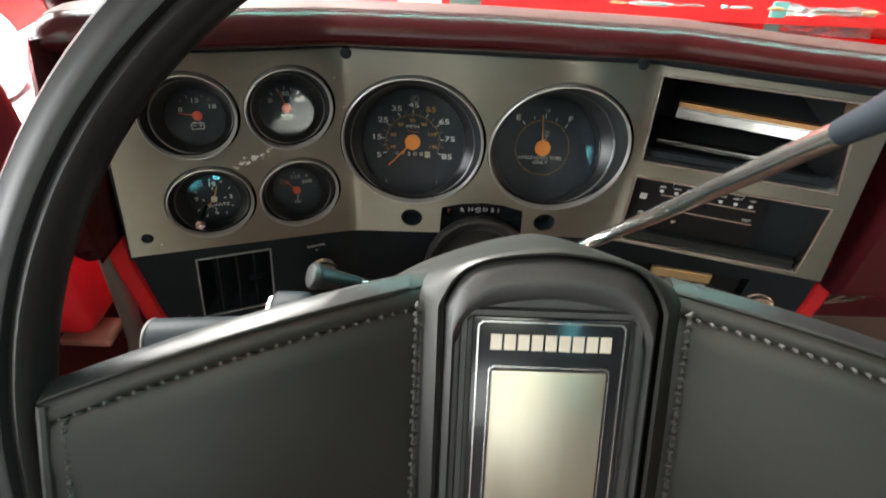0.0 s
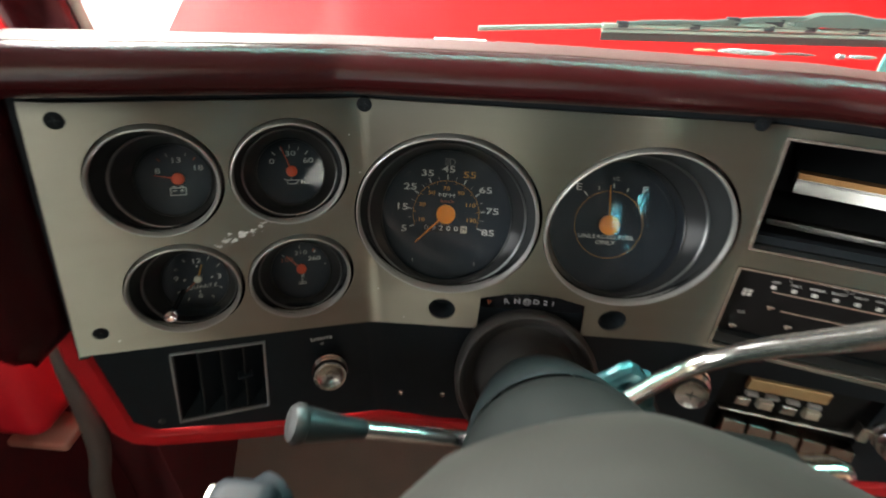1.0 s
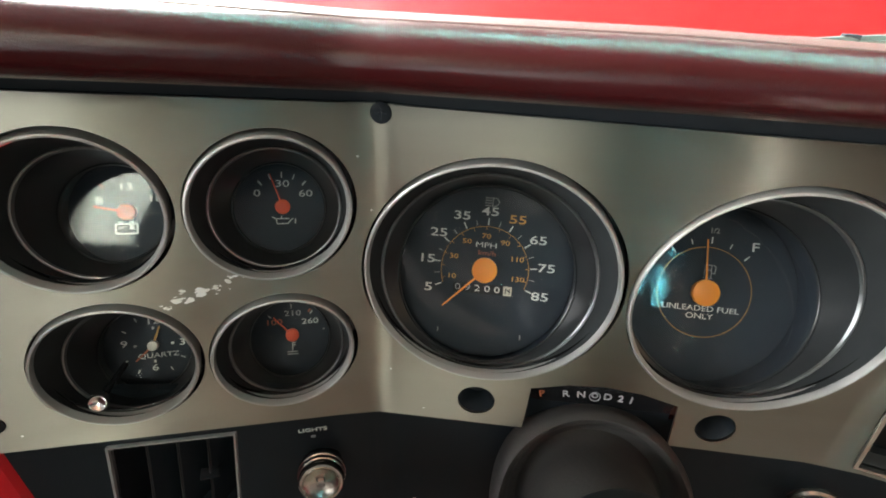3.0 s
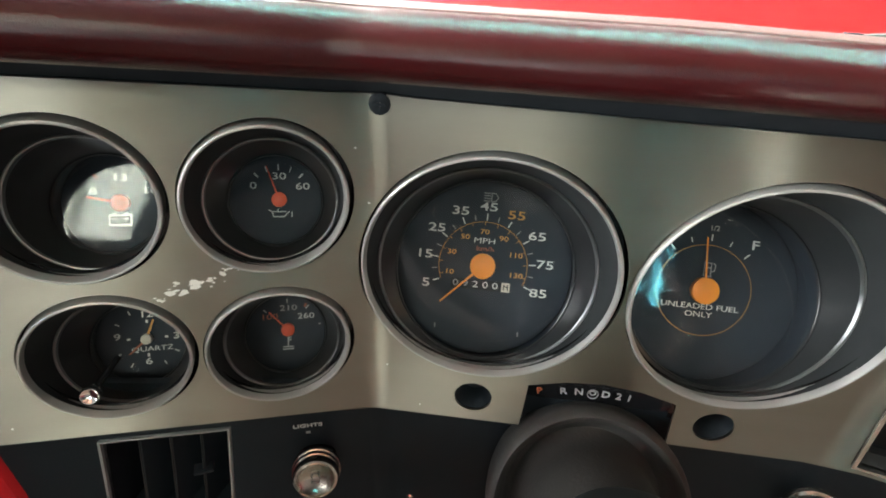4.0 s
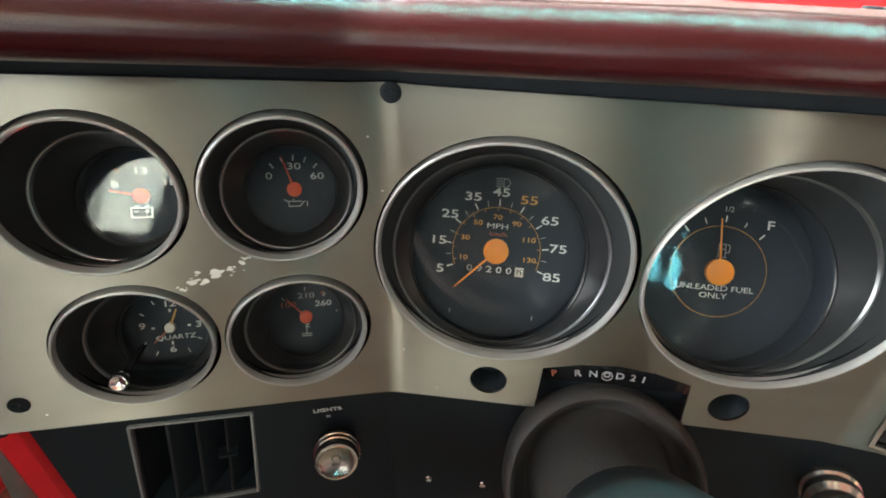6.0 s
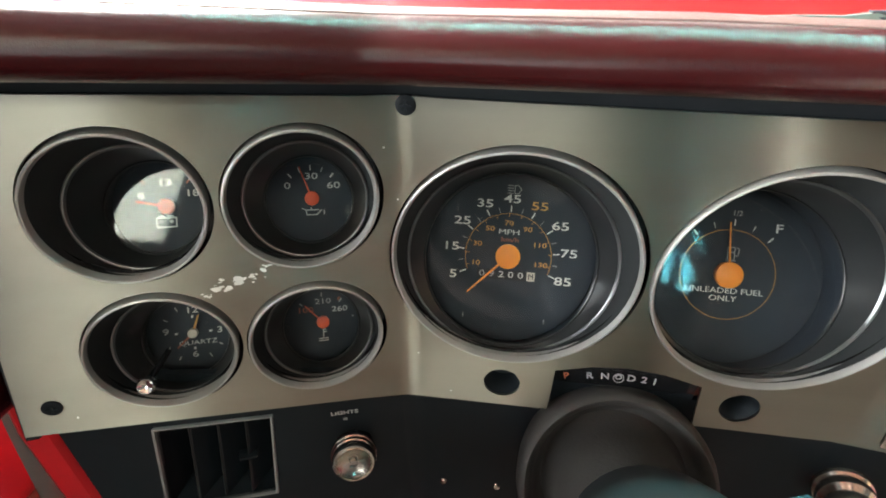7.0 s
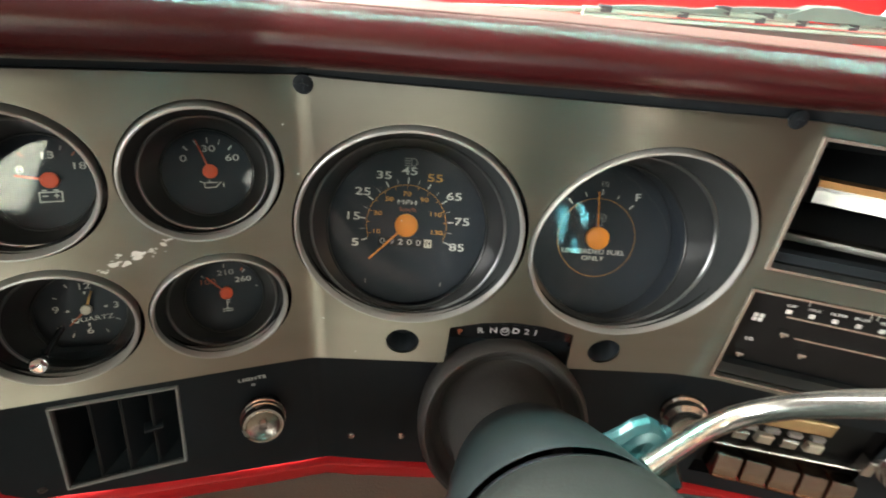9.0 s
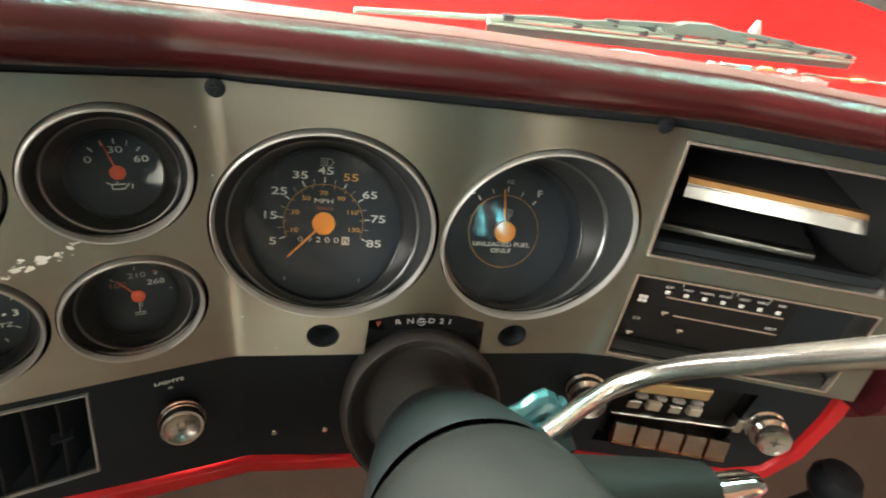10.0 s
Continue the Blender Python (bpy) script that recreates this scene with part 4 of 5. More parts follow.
loft(bm, [[heat_face(a, b, d0) for a, b in ((0.2135, 1.1975), (0.3690, 1.1975), (0.3705, 1.1885), (0.2135, 1.1885))] for d0 in (-0.004, -0.010)], True, True)
part("lower_sill", bm, M_CONE, t)

# ---- radio ----
t = thing("car_radio", pose(0, 0, 0), "car radio with amber scale, chrome push buttons and two chrome knobs", "radio")


def rad_face(u, w, d):
    return low_face(u, w, d)


bm = bmesh.new()
loft(bm, [[rad_face(a, b, 0.001) for a, b in RAD], [rad_face(a, b, 0.012) for a, b in RAD]])
bm.faces.new([bm.verts.new(rad_face(a, b, 0.012)) for a, b in RAD])
part("radio_case", bm, M_SATBLK, t)
def slab(u0, u1, w0, w1, d0, d1):
    b = bmesh.new()
    loft(b, [[rad_face(u0 + e, w0 + e, dd), rad_face(u1 - e, w0 + e, dd), rad_face(u1 - e, w1 - e, dd), rad_face(u0 + e, w1 - e, dd)] for dd, e in ((d1, 0), (d0 + 0.0008, 0), (d0, 0.0008))], True, True)
    return b


part("scale_window", slab(0.2630, 0.3240, 1.1300, 1.1425, 0.002, 0.006), M_RADIO, t, "amber tuning scale")
part("mode_bar", slab(0.2470, 0.3510, 1.1040, 1.1062, -0.003, 0.004), M_SATIN, t)
for k in range(4):
    part("station_marker", slab(0.2580 + 0.0178 * k, 0.2690 + 0.0178 * k, 1.1120, 1.1210, -0.001, 0.004), M_CREAM if k % 2 else M_SATIN, t)
for k in range(4):
    part("upper_marker", slab(0.2640 + 0.0160 * k, 0.2730 + 0.0160 * k, 1.1235, 1.1275, 0.0, 0.004), M_GREYTXT, t)
for k in range(5):
    bm = bmesh.new()
    u0, u1 = 0.2520 + 0.0215 * k, 0.2712 + 0.0215 * k
    sl = lambda u: -0.07 * (u - 0.2520)
    loft(bm, [[rad_face(u, w + sl(u), dd + e) for w, dd in ((1.0745, 0.004), (1.0745, -0.0105), (1.0752, -0.0120), (1.0772, -0.0124), (1.0782, -0.0108), (1.0960, -0.0072), (1.0975, -0.0060), (1.0985, 0.004))] for u, e in ((u0, 0.0014), (u0 + 0.0006, 0), (u1 - 0.0006, 0), (u1, 0.0014))], True, True)
    part("push_button", bm, M_BUTTON, t, "chrome push button tinted tan for its reflection")
part("side_tab", slab(0.3520, 0.3590, 1.1040, 1.1200, -0.006, 0.004), M_SATIN, t)
for name, u, w in (("volume_knob", 0.2160, 1.1320), ("tuning_knob", 0.3760, 1.1160)):
    k = part(name, lathe(bmesh.new(), [(0.0165, -0.002), (0.0168, 0.003), (0.0165, 0.0062), (0.0150, 0.0075), (0.0150, 0.0090), (0.0160, 0.0105), (0.0158, 0.0145), (0.0140, 0.0160), (0.0126, 0.0172), (0.0138, 0.0190), (0.0138, 0.0245), (0.0128, 0.0262), (0.0108, 0.0256), (0.0096, 0.0248), (0.0002, 0.0252)], 40), M_KNOB, t, "ribbed chrome knob", Matrix.Translation(rad_face(u, w, 0.0)) @ pose(0, 0, 0, 80, 0, A_R if u > X_R else 0))
    lines(k, [(-0.004, 0, 0.004, 0), (0, -0.004, 0, 0.004)], 0.001, M_RUBBER).location.z = 0.0252

# ---- steering column ----
COL = pose(0.0715, 0.0, 1.1410, 59)
col = thing("steering_column", COL, "dark grey plastic steering column with shift collar", "steering column")
part("dash_boot", lathe(bmesh.new(), [(0.050, -0.06), (0.0590, -0.012), (0.0622, 0.004), (0.0635, 0.018), (0.0630, 0.026), (0.0612, 0.0315), (0.0585, 0.0335), (0.0560, 0.0320), (0.0535, 0.026), (0.0505, 0.019), (0.0470, 0.017), (0.0425, 0.024), (0.0400, 0.040), (0.0385, 0.088)], 72, pose(0, -0.0055, 0) @ Matrix.Diagonal((0.92, 0.92, 1, 1))), M_BOOT, col, "grey-brown flared boot ring")
part("upper_tube", lathe(bmesh.new(), [(0.0330, 0.092), (0.0370, 0.095), (0.0392, 0.101), (0.0440, 0.122), (0.0485, 0.150), (0.0511, 0.1730), (0.0506, 0.1755)], 64), M_COLUMN, col)
part("seam_ring", lathe(bmesh.new(), [(0.0475, 0.174), (0.0475, 0.190)], 64), M_GLOSSBLK, col)
part("shift_shroud", lathe(bmesh.new(), [(0.0470, 0.1860), (0.0515, 0.1845), (0.0527, 0.1862), (0.0535, 0.200), (0.0540, 0.235), (0.0520, 0.262), (0.0460, 0.276), (0.0300, 0.280)], 64), M_SHROUD, col)
part("lower_tube", lathe(bmesh.new(), [(0.036, -0.45), (0.036, -0.02)], 32), M_BLACK, col)

# ---- shift lever, signal stalk, ignition ----
t = thing("shift_lever", pose(0.1240, -0.1060, 1.2490), "bent chrome column shift lever with a black knob", "shift lever")
o = Vector((0.1240, -0.1060, 1.2490))
b0, b1, b2 = Vector((0.1300, -0.1035, 1.2508)), Vector((0.1690, -0.0810, 1.2545)), Vector((0.1775, -0.1245, 1.3075))
rod = [Vector((0.1120, -0.1120, 1.2430)) - o] + [b0 * (1 - f) ** 2 + b1 * 2 * f * (1 - f) + b2 * f * f - o for f in np.linspace(0, 1, 22)] + [Vector((0.1909, -0.2228, 1.4298)) - o]
part("rod", tube(bmesh.new(), rod, [0.0050] * 8 + [0.0053] * 8 + [0.0055] * 8, 24), M_ROD, t, "worn chrome rod")
tip, dirn = rod[-1], (rod[-1] - rod[-2]).normalized()
part("knob", tube(bmesh.new(), [tip - dirn * 0.004, tip, tip + dirn * 0.012, tip + dirn * 0.035, tip + dirn * 0.05, tip + dirn * 0.058], [0.0056, 0.0060, 0.0067, 0.0092, 0.0093, 0.0045], 20), M_BLACK, t, "black plastic knob")
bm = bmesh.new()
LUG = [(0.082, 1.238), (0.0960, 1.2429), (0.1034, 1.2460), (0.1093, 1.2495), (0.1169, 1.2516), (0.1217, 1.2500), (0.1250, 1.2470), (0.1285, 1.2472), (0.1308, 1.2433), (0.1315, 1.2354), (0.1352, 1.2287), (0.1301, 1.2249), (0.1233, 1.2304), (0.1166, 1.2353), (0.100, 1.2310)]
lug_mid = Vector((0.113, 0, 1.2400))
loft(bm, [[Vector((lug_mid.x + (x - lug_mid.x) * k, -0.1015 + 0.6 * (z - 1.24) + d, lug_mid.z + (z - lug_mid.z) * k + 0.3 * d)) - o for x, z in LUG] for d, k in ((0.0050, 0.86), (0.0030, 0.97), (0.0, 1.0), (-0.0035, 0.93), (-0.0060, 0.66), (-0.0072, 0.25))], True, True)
part("pivot_bracket", bm, M_CAST, t, "cast pivot bracket tinted teal for the cyan tube's reflection", smooth=False)

t = thing("turn_signal_stalk", pose(-0.0587, -0.1753, 1.2882), "turn signal stalk with chrome rod and dark grip", "turn signal stalk")
o = Vector((-0.0587, -0.1753, 1.2882))
e1 = Vector((0.0249, -0.1428, 1.2395)) - o
g0 = e1 * 0.38
part("rod", tube(bmesh.new(), [e1 * 1.2, g0], 0.0042, 16), M_CHROME, t, "chrome rod")
dv = e1.normalized()
part("grip", tube(bmesh.new(), [g0 + dv * 0.002, g0, e1 * 0.31, e1 * 0.22, e1 * 0.14, e1 * 0.10], [0.0040, 0.0045, 0.0052, 0.0064, 0.0076, 0.0074], 24), M_COLUMN, t, "dark tapered grip")
part("end_cap", tube(bmesh.new(), [e1 * 0.105, e1 * 0.09, e1 * 0.065, e1 * 0.045, e1 * 0.035], [0.0078, 0.0089, 0.0089, 0.0076, 0.0034], 24), M_RUBBER, t)

t = thing("tilt_lever", pose(-0.0900, -0.238, 1.2985), "black cylinder switch with a pale lever on the column", "column lever")
part("barrel", tube(bmesh.new(), [(-0.0360, 0.0, -0.001), (-0.0350, 0.0, -0.001), (-0.0335, 0.0, -0.001), (0.024, 0.004, 0.0), (0.040, 0.03, -0.012)], [0.0095, 0.0108, 0.0112, 0.0112, 0.0110], 28), M_DEEP, t)
part("barrel_edge", lathe(bmesh.new(), [(0.0100, 0.0010), (0.0110, 0.0008), (0.0114, 0.0), (0.0112, -0.0008)], 28, pose(-0.0355, 0.0, -0.001, 0, -90, 0)), M_SEAL, t)
bm = bmesh.new()
box(bm, 0.029, 0.051, 0.004, 0.020, -0.002, 0.0225, 0.006, 3)
part("lever_tab", bm, M_DEEP, t)
bm = bmesh.new()
box(bm, 0.0265, 0.0295, 0.002, 0.018, -0.004, 0.0180, 0.0015)
box(bm, 0.027, 0.060, 0.001, 0.018, -0.006, 0.001, 0.0015)
part("lever_plate", bm, M_CREAM, t, "pale metal lever plate")

t = thing("column_side_lever", pose(0.145, -0.140, 1.2285), "dark column arm with chrome ignition tab", "column lever")
bm = bmesh.new()
loft(bm, [[Vector((x, y + ry * math.cos(6.2832 * k / 20), z + rz * math.sin(6.2832 * k / 20))) for k in range(20)] for x, y, z, ry, rz in ((-0.06, -0.01, -0.005, 0.035, 0.030), (-0.02, 0.0, 0.0, 0.022, 0.022), (0.035, 0.004, -0.004, 0.016, 0.017), (0.052, 0.004, -0.006, 0.015, 0.016), (0.056, 0.004, -0.006, 0.010, 0.010))], True, True)
part("arm", bm, M_SHROUD, t)
bm = bmesh.new()
loft(bm, [[Vector((x, 0.004 + ry * math.cos(6.2832 * k / 16), z + rz * math.sin(6.2832 * k / 16))) for k in range(16)] for x, z, ry, rz in ((0.055, -0.004, 0.008, 0.005), (0.062, -0.004, 0.0095, 0.0058), (0.076, -0.001, 0.0085, 0.0055), (0.083, 0.000, 0.005, 0.003))], True, True)
part("chrome_tab", bm, M_CHROME, t, "chrome tab")

# ---- steering wheel ----
TH = 30.0
WC = Vector((0.0745, -0.3200, 1.3500))
WHEEL = Matrix.Translation(WC) @ pose(0, 0, 0, 90 - TH)
wheel = thing("steering_wheel", WHEEL, "black leather two-spoke steering wheel with a square horn pad", "steering wheel")
WR = 0.195
bm = bmesh.new()
lp = []
for i in range(120):
    a = 2 * math.pi * i / 120
    ring = []
    for k in range(36):
        b = 2 * math.pi * k / 36
        rr = 0.0122 * (1.0 - 0.22 * math.exp(-((b - 1.15) / 0.14) ** 2) - 0.20 * math.exp(-((b - 2.1) / 0.14) ** 2))
        ring.append(Vector(((WR + rr * math.cos(b)) * math.cos(a), (WR + rr * math.cos(b)) * math.sin(a), rr * 1.08 * math.sin(b))))
    lp.append(ring)
loft(bm, lp + [lp[0]])
bmesh.ops.remove_doubles(bm, verts=bm.verts[:], dist=1e-6)
part("rim", bm, M_RIM, wheel, "black grooved leather rim")


def spoke(sign):
    """A wide leather spoke that rises from the sunk hub to the rim."""
    def top(f):
        return 0.050 - 0.036 * f + 0.004 * math.sin(math.pi * f)

    def zed(f):
        return -0.033 + 0.040 * f + 0.004 * math.sin(math.pi * f)
    X0, XL = 0.050, 0.132
    bm = bmesh.new()
    lp = []
    for i in range(17):
        f = i / 16
        x, tp, bt, zz, th = X0 + f * XL, top(f), -0.060 + 0.004 * f, zed(f), 0.012
        lp.append([Vector((sign * x, y, z)) for y, z in ((tp - 0.004, zz - th - 0.006), (tp + 0.0015, zz - th - 0.003), (tp + 0.0046, zz - 0.0085), (tp + 0.0048, zz - 0.0072), (tp + 0.0042, zz - 0.0060), (tp + 0.0002, zz - 0.0004), (tp - 0.0004, zz - 0.0001), (tp - 0.0010, zz - 0.0007), (tp - 0.0022, zz + 0.0006), (tp - 0.005, zz + 0.0013), (tp - 0.0080, zz + 0.0010), (tp - 0.0092, zz - 0.0002), (tp - 0.0108, zz + 0.0009), (tp - 0.020, zz + 0.0018), (0.4 * tp + 0.6 * bt, zz + 0.0004), (bt + 0.005, zz + 0.0020), (bt - 0.001, zz), (bt, zz - th))])
    loft(bm, lp, True, True)
    sp = part("spoke", bm, M_LEATHER, wheel, "stitched black leather spoke")

    def stitches(pts, name, r=0.0005):
        b = bmesh.new()
        for a, c in zip(pts, pts[1:]):
            mid, dd = a.lerp(c, 0.5), c - a
            side = dd.cross(Vector((0, 0, 1))).normalized()
            tube(b, [mid - dd * 0.36 - side * 0.0009, mid + Vector((0, 0, 0.0010)), mid + dd * 0.36 + side * 0.0009], [r * 0.7, r * 1.2, r * 0.7], 6)
        part(name, b, M_STITCH, sp, "dark thread stitching")
    # the folded end at the rim and the polished binding along the top edge
    part("end_fold", tube(bmesh.new(), smooth_path([(sign * 0.1800, 0.013, zed(0.985)), (sign * 0.1806, -0.02, zed(0.985) + 0.0008), (sign * 0.1810, -0.055, zed(0.985))]), 0.0022, 8), M_LEATHER, sp)
    part("edge_binding", loft(bmesh.new(), [[Vector((sign * (X0 + f * XL), top(f) + y, zed(f) + z)) for y, z in ((0.0046, -0.0066), (0.0046, -0.0056), (0.0006, 0.0000), (-0.0002, 0.0001), (0.0006, -0.0012))] for f in np.linspace(0.06, 0.985, 16)], True, True), M_BINDING, sp, "polished black leather binding")
    stitches([Vector((sign * (X0 + f * XL), top(f) - 0.0088, zed(f) + 0.0002)) for f in np.linspace(0.05, 0.96, 27)], "top_stitching", 0.0007)
    stitches([Vector((sign * (0.0545 + 0.0009 * math.cos(3.1416 * k)), 0.044 - k / 30 * 0.100, zed(0.05) + 0.0020)) for k in range(31)], "inner_stitching", 0.0010)
    stitches([Vector((sign * (0.1740 + 0.0009 * math.cos(3.1416 * k)), 0.008 - k / 22 * 0.064, zed(0.90) + 0.0014)) for k in range(23)], "outer_stitching", 0.0009)


spoke(-1)
spoke(1)


# hub shell round the pad: a wide arch that runs out into the spokes
PZ = -0.0225


def arch(w, top, a, b, n=48):
    """Outline of hub and pad: a soft arch (a) with rounded shoulders (b) over straight sides."""
    pts = []
    for i in range(n + 1):
        u = 1 - 2 * i / n
        pts.append((w * math.copysign(1 - (1 - abs(u)) ** 1.3, u), top - a * abs(1 - (1 - abs(u)) ** 1.3) ** 1.5 - b * abs(1 - (1 - abs(u)) ** 1.3) ** 7))
    return pts + [(-w, -0.062), (w, -0.062)]


bm = bmesh.new()
loft(bm, [[Vector((x, y, z)) for x, y in arch(*q)] for z, q in (
    (-0.125, (0.040, 0.044, 0.012, 0.0)), (-0.100, (0.060, 0.0580, 0.018, 0.002)), (-0.075, (0.0730, 0.0650, 0.0250, 0.004)),
    (-0.054, (0.0740, 0.0672, 0.0255, 0.005)), (-0.046, (0.0700, 0.0678, 0.0235, 0.006)), (-0.040, (0.0630, 0.0680, 0.0195, 0.007)), (-0.0335, (0.0560, 0.0682, 0.0150, 0.008)),
    (-0.0280, (0.0500, 0.0682, 0.0105, 0.012)), (-0.0245, (0.0466, 0.0678, 0.0080, 0.015)), (-0.0232, (0.0450, 0.0668, 0.0070, 0.016)), (-0.0240, (0.0437, 0.0656, 0.0060, 0.016)), (-0.0380, (0.0434, 0.0653, 0.0060, 0.016)))], True, True)
part("hub_shell", bm, M_LEATHER, wheel, "black leather-grained hub shell", pose(-0.0014, 0, 0))
bm = bmesh.new()
loft(bm, [[Vector((x, y, z)) for x, y in arch(w, tp, 0.0055, 0.015)] for w, tp, z in ((0.0422, 0.0645, -0.050), (0.0422, 0.0645, -0.0268), (0.0418, 0.0640, -0.0248), (0.0410, 0.0628, -0.0232), (0.0398, 0.0606, -0.0218), (0.0392, 0.0575, -0.0203), (0.0390, 0.0545, -0.0200), (0.0388, 0.0510, -0.0212), (0.0384, 0.0490, PZ - 0.0008), (0.0378, 0.0478, PZ - 0.0020))], True, True)
hp = part("horn_pad", bm, M_RUBBER, wheel, "soft black horn pad", pose(-0.0014, 0, 0))
HB, HT = -0.060, 0.0392


def pad_frame(w0, y0, w1, z0, z1, material, name, label=""):
    """A raised outline, open to the pad's foot."""
    bm = bmesh.new()
    k = w0 - w1
    loops = []
    for w, y, z in ((w0, y0, z0), (w0 - k * 0.2, y0 - k * 0.2, z1), (w1 + k * 0.2, y0 - k * 0.8, z1), (w1, y0 - k, z0)):
        c = 0.0016
        loops.append([Vector((-w, HB, z)), Vector((w, HB, z)), Vector((w, y - c, z)), Vector((w - c, y, z)), Vector((-w + c, y, z)), Vector((-w, y - c, z))])
    loft(bm, loops + [loops[0]])
    return part(name, bm, material, hp, label, smooth=False)


bm = bmesh.new()
box(bm, -0.0312, 0.0312, HB, HT + 0.0012, PZ - 0.003, PZ, 0.0008)
part("badge_base", bm, M_GLOSSBLK, hp, "gloss black badge panel")
pad_frame(0.0362, HT + 0.0050, 0.0326, PZ - 0.003, PZ + 0.0004, M_RUBBER, "raised_edge")
pad_frame(0.0293, HT, 0.0284, PZ - 0.0004, PZ + 0.0004, M_SATIN, "badge_outline", "thin silver badge outline")
pad_frame(0.0243, HT - 0.0187, 0.0236, PZ - 0.0004, PZ + 0.0004, M_SATIN, "plate_outline", "thin silver plate outline")
bm = bmesh.new()
box(bm, -0.0229, 0.0229, HB + 0.006, HT - 0.0204, PZ - 0.001, PZ + 0.0012, 0.0008)
part("badge_plate", bm, M_PLATE, hp, "brushed silver plate")
# the maker's wordmark: plain silver bars
for k in range(9):
    x = -0.0216 + 0.0054 * k
    bm = bmesh.new()
    box(bm, x - 0.0022, x + 0.0022, HT - 0.0120, HT - 0.0056, PZ - 0.0004, PZ + 0.0004)
    part("wordmark_bar", bm, M_CREAM, hp, smooth=False)

# ---- passenger-side dash panel ----
t = thing("passenger_dash_panel", pose(0.42, -0.045, 1.16), "dark maroon passenger-side dash panel with a small silver emblem", "dashboard panel")
bm = bmesh.new()
loft(bm, [[Vector((x, y + 0.012 * x, z)) for y, z in ((0.02, 0.215), (-0.006, 0.205), (-0.012, 0.10), (-0.016, 0.02), (-0.010, 0.006), (0.02, 0.0), (0.06, 0.0), (0.06, 0.215))] for x in (-0.004, 0.0, 0.2, 0.45, 0.80)], True, True)
part("panel_skin", bm, M_MAROONV, t)
bm = bmesh.new()
loft(bm, [[Vector((x, y + 0.012 * x, z)) for y, z in ((0.062, 0.010), (0.062, -0.100), (0.070, -0.112), (0.10, -0.112), (0.10, 0.010))] for x in (0.045, 0.2, 0.45, 0.80)], True, True)
part("lower_skin", bm, M_MAROONV, t)
bm = bmesh.new()
q = [(0.062, -0.080), (0.086, -0.058), (0.112, -0.044), (0.130, -0.044), (0.124, -0.064), (0.092, -0.076)]
c = Vector((0.100, -0.062))
loops = []
for k, dd in ((1.0, 0.0), (1.0, 0.0030), (0.94, 0.0040), (0.50, 0.0040), (0.46, 0.0030), (0.46, 0.0)):
    loops.append([Vector((c.x + (x - c.x) * k, 0.0625 + 0.012 * x - dd, c.y + (z - c.y) * k)) for x, z in q])
loft(bm, loops, True, False)
part("emblem", bm, M_KNOBCHR, t, "plain silver arrow-shaped emblem")

# ---- truck body seen through the windshield ----
hood = thing("truck_hood", pose(0.445, 0.3, 1.33), "bright red painted truck hood with raised centre", "truck hood")


def hood_z(x, y):
    """Height of the hood over the ground, x from the truck's middle."""
    a = abs(x)
    z = 1.318 + 0.030 * (y - 0.3) - 0.006 * max(0, y - 0.9) ** 2
    ridge = 0.612 + 0.20 * (y - 0.3)
    z += 0.010 * (1 - min(1, max(0, (a - ridge + 0.03) / 0.03)))
    e = 0.745 + 0.36 * min(y - 0.3, 0.95)
    if a > e:
        z -= 0.5 * (a - e) ** 1.3
    return z


bm = bmesh.new()
ny, nx = 26, 80
rows = []
for j in range(ny):
    y = 0.24 + 2.3 * j / (ny - 1)
    rows.append([bm.verts.new((x, y - 0.3, hood_z(x, y) - 1.33)) for x in np.linspace(-1, 1, nx) * (0.80 + 0.36 * min(y - 0.3, 0.95))])
for a, b in zip(rows, rows[1:]):
    for i in range(nx - 1):
        bm.faces.new((a[i], a[i + 1], b[i + 1], b[i]))
bmesh.ops.solidify(bm, geom=bm.faces[:], thickness=0.004)
part("hood_panel", bm, M_RED, hood)

def hood_edge(y):
    return 0.80 + 0.36 * min(y - 0.3, 0.95)


for sx in (-1, 1):
    fender = thing("truck_fender", pose(0.445, 0.3, 0.9), "red painted truck fender below the hood edge", "truck fender", "front fenders")
    ysf = list(np.linspace(0.24, 2.54, 16))
    bm = bmesh.new()
    loft(bm, [[Vector((sx * (hood_edge(y) - 0.002 + b), y - 0.3, z)) for b, z in ((0.0, hood_z(hood_edge(y), y) - 0.912), (0.035, hood_z(hood_edge(y), y) - 0.98), (0.04, -0.45), (-0.01, -0.45))] for y in ysf], True, True)
    part("fender_side", bm, M_RED, fender)
bm = bmesh.new()
box(bm, -1.12, 1.12, 2.20, 2.24, -0.45, 0.295, 0.01)
part("front_panel", bm, M_RED, fender, "plain red front closing panel")

cowl = thing("cowl_panel", pose(0.445, 0.2, 1.3), "red painted cowl below the windshield", "cowl")
bm = bmesh.new()
loft(bm, [[Vector((x, y, z)) for y, z in ((-0.03, -0.03), (-0.03, 0.0), (0.05, 0.010), (0.06, 0.0), (0.06, -0.03))] for x in np.linspace(-0.80, 0.80, 12)], True, True)
part("cowl_sheet", bm, M_RED, cowl)

wp = thing("windshield_wiper", pose(0.343, 0.28, 1.366), "grey metal windshield wiper resting above the cowl", "wiper")
A, B = Vector((0.1287, 0.2137, 1.3644)), Vector((0.585, 0.285, 1.3560))
o = Vector((0.343, 0.28, 1.366))


def along(f, h, dy=0.0):
    return A.lerp(B, f) + Vector((0, dy, h)) - o


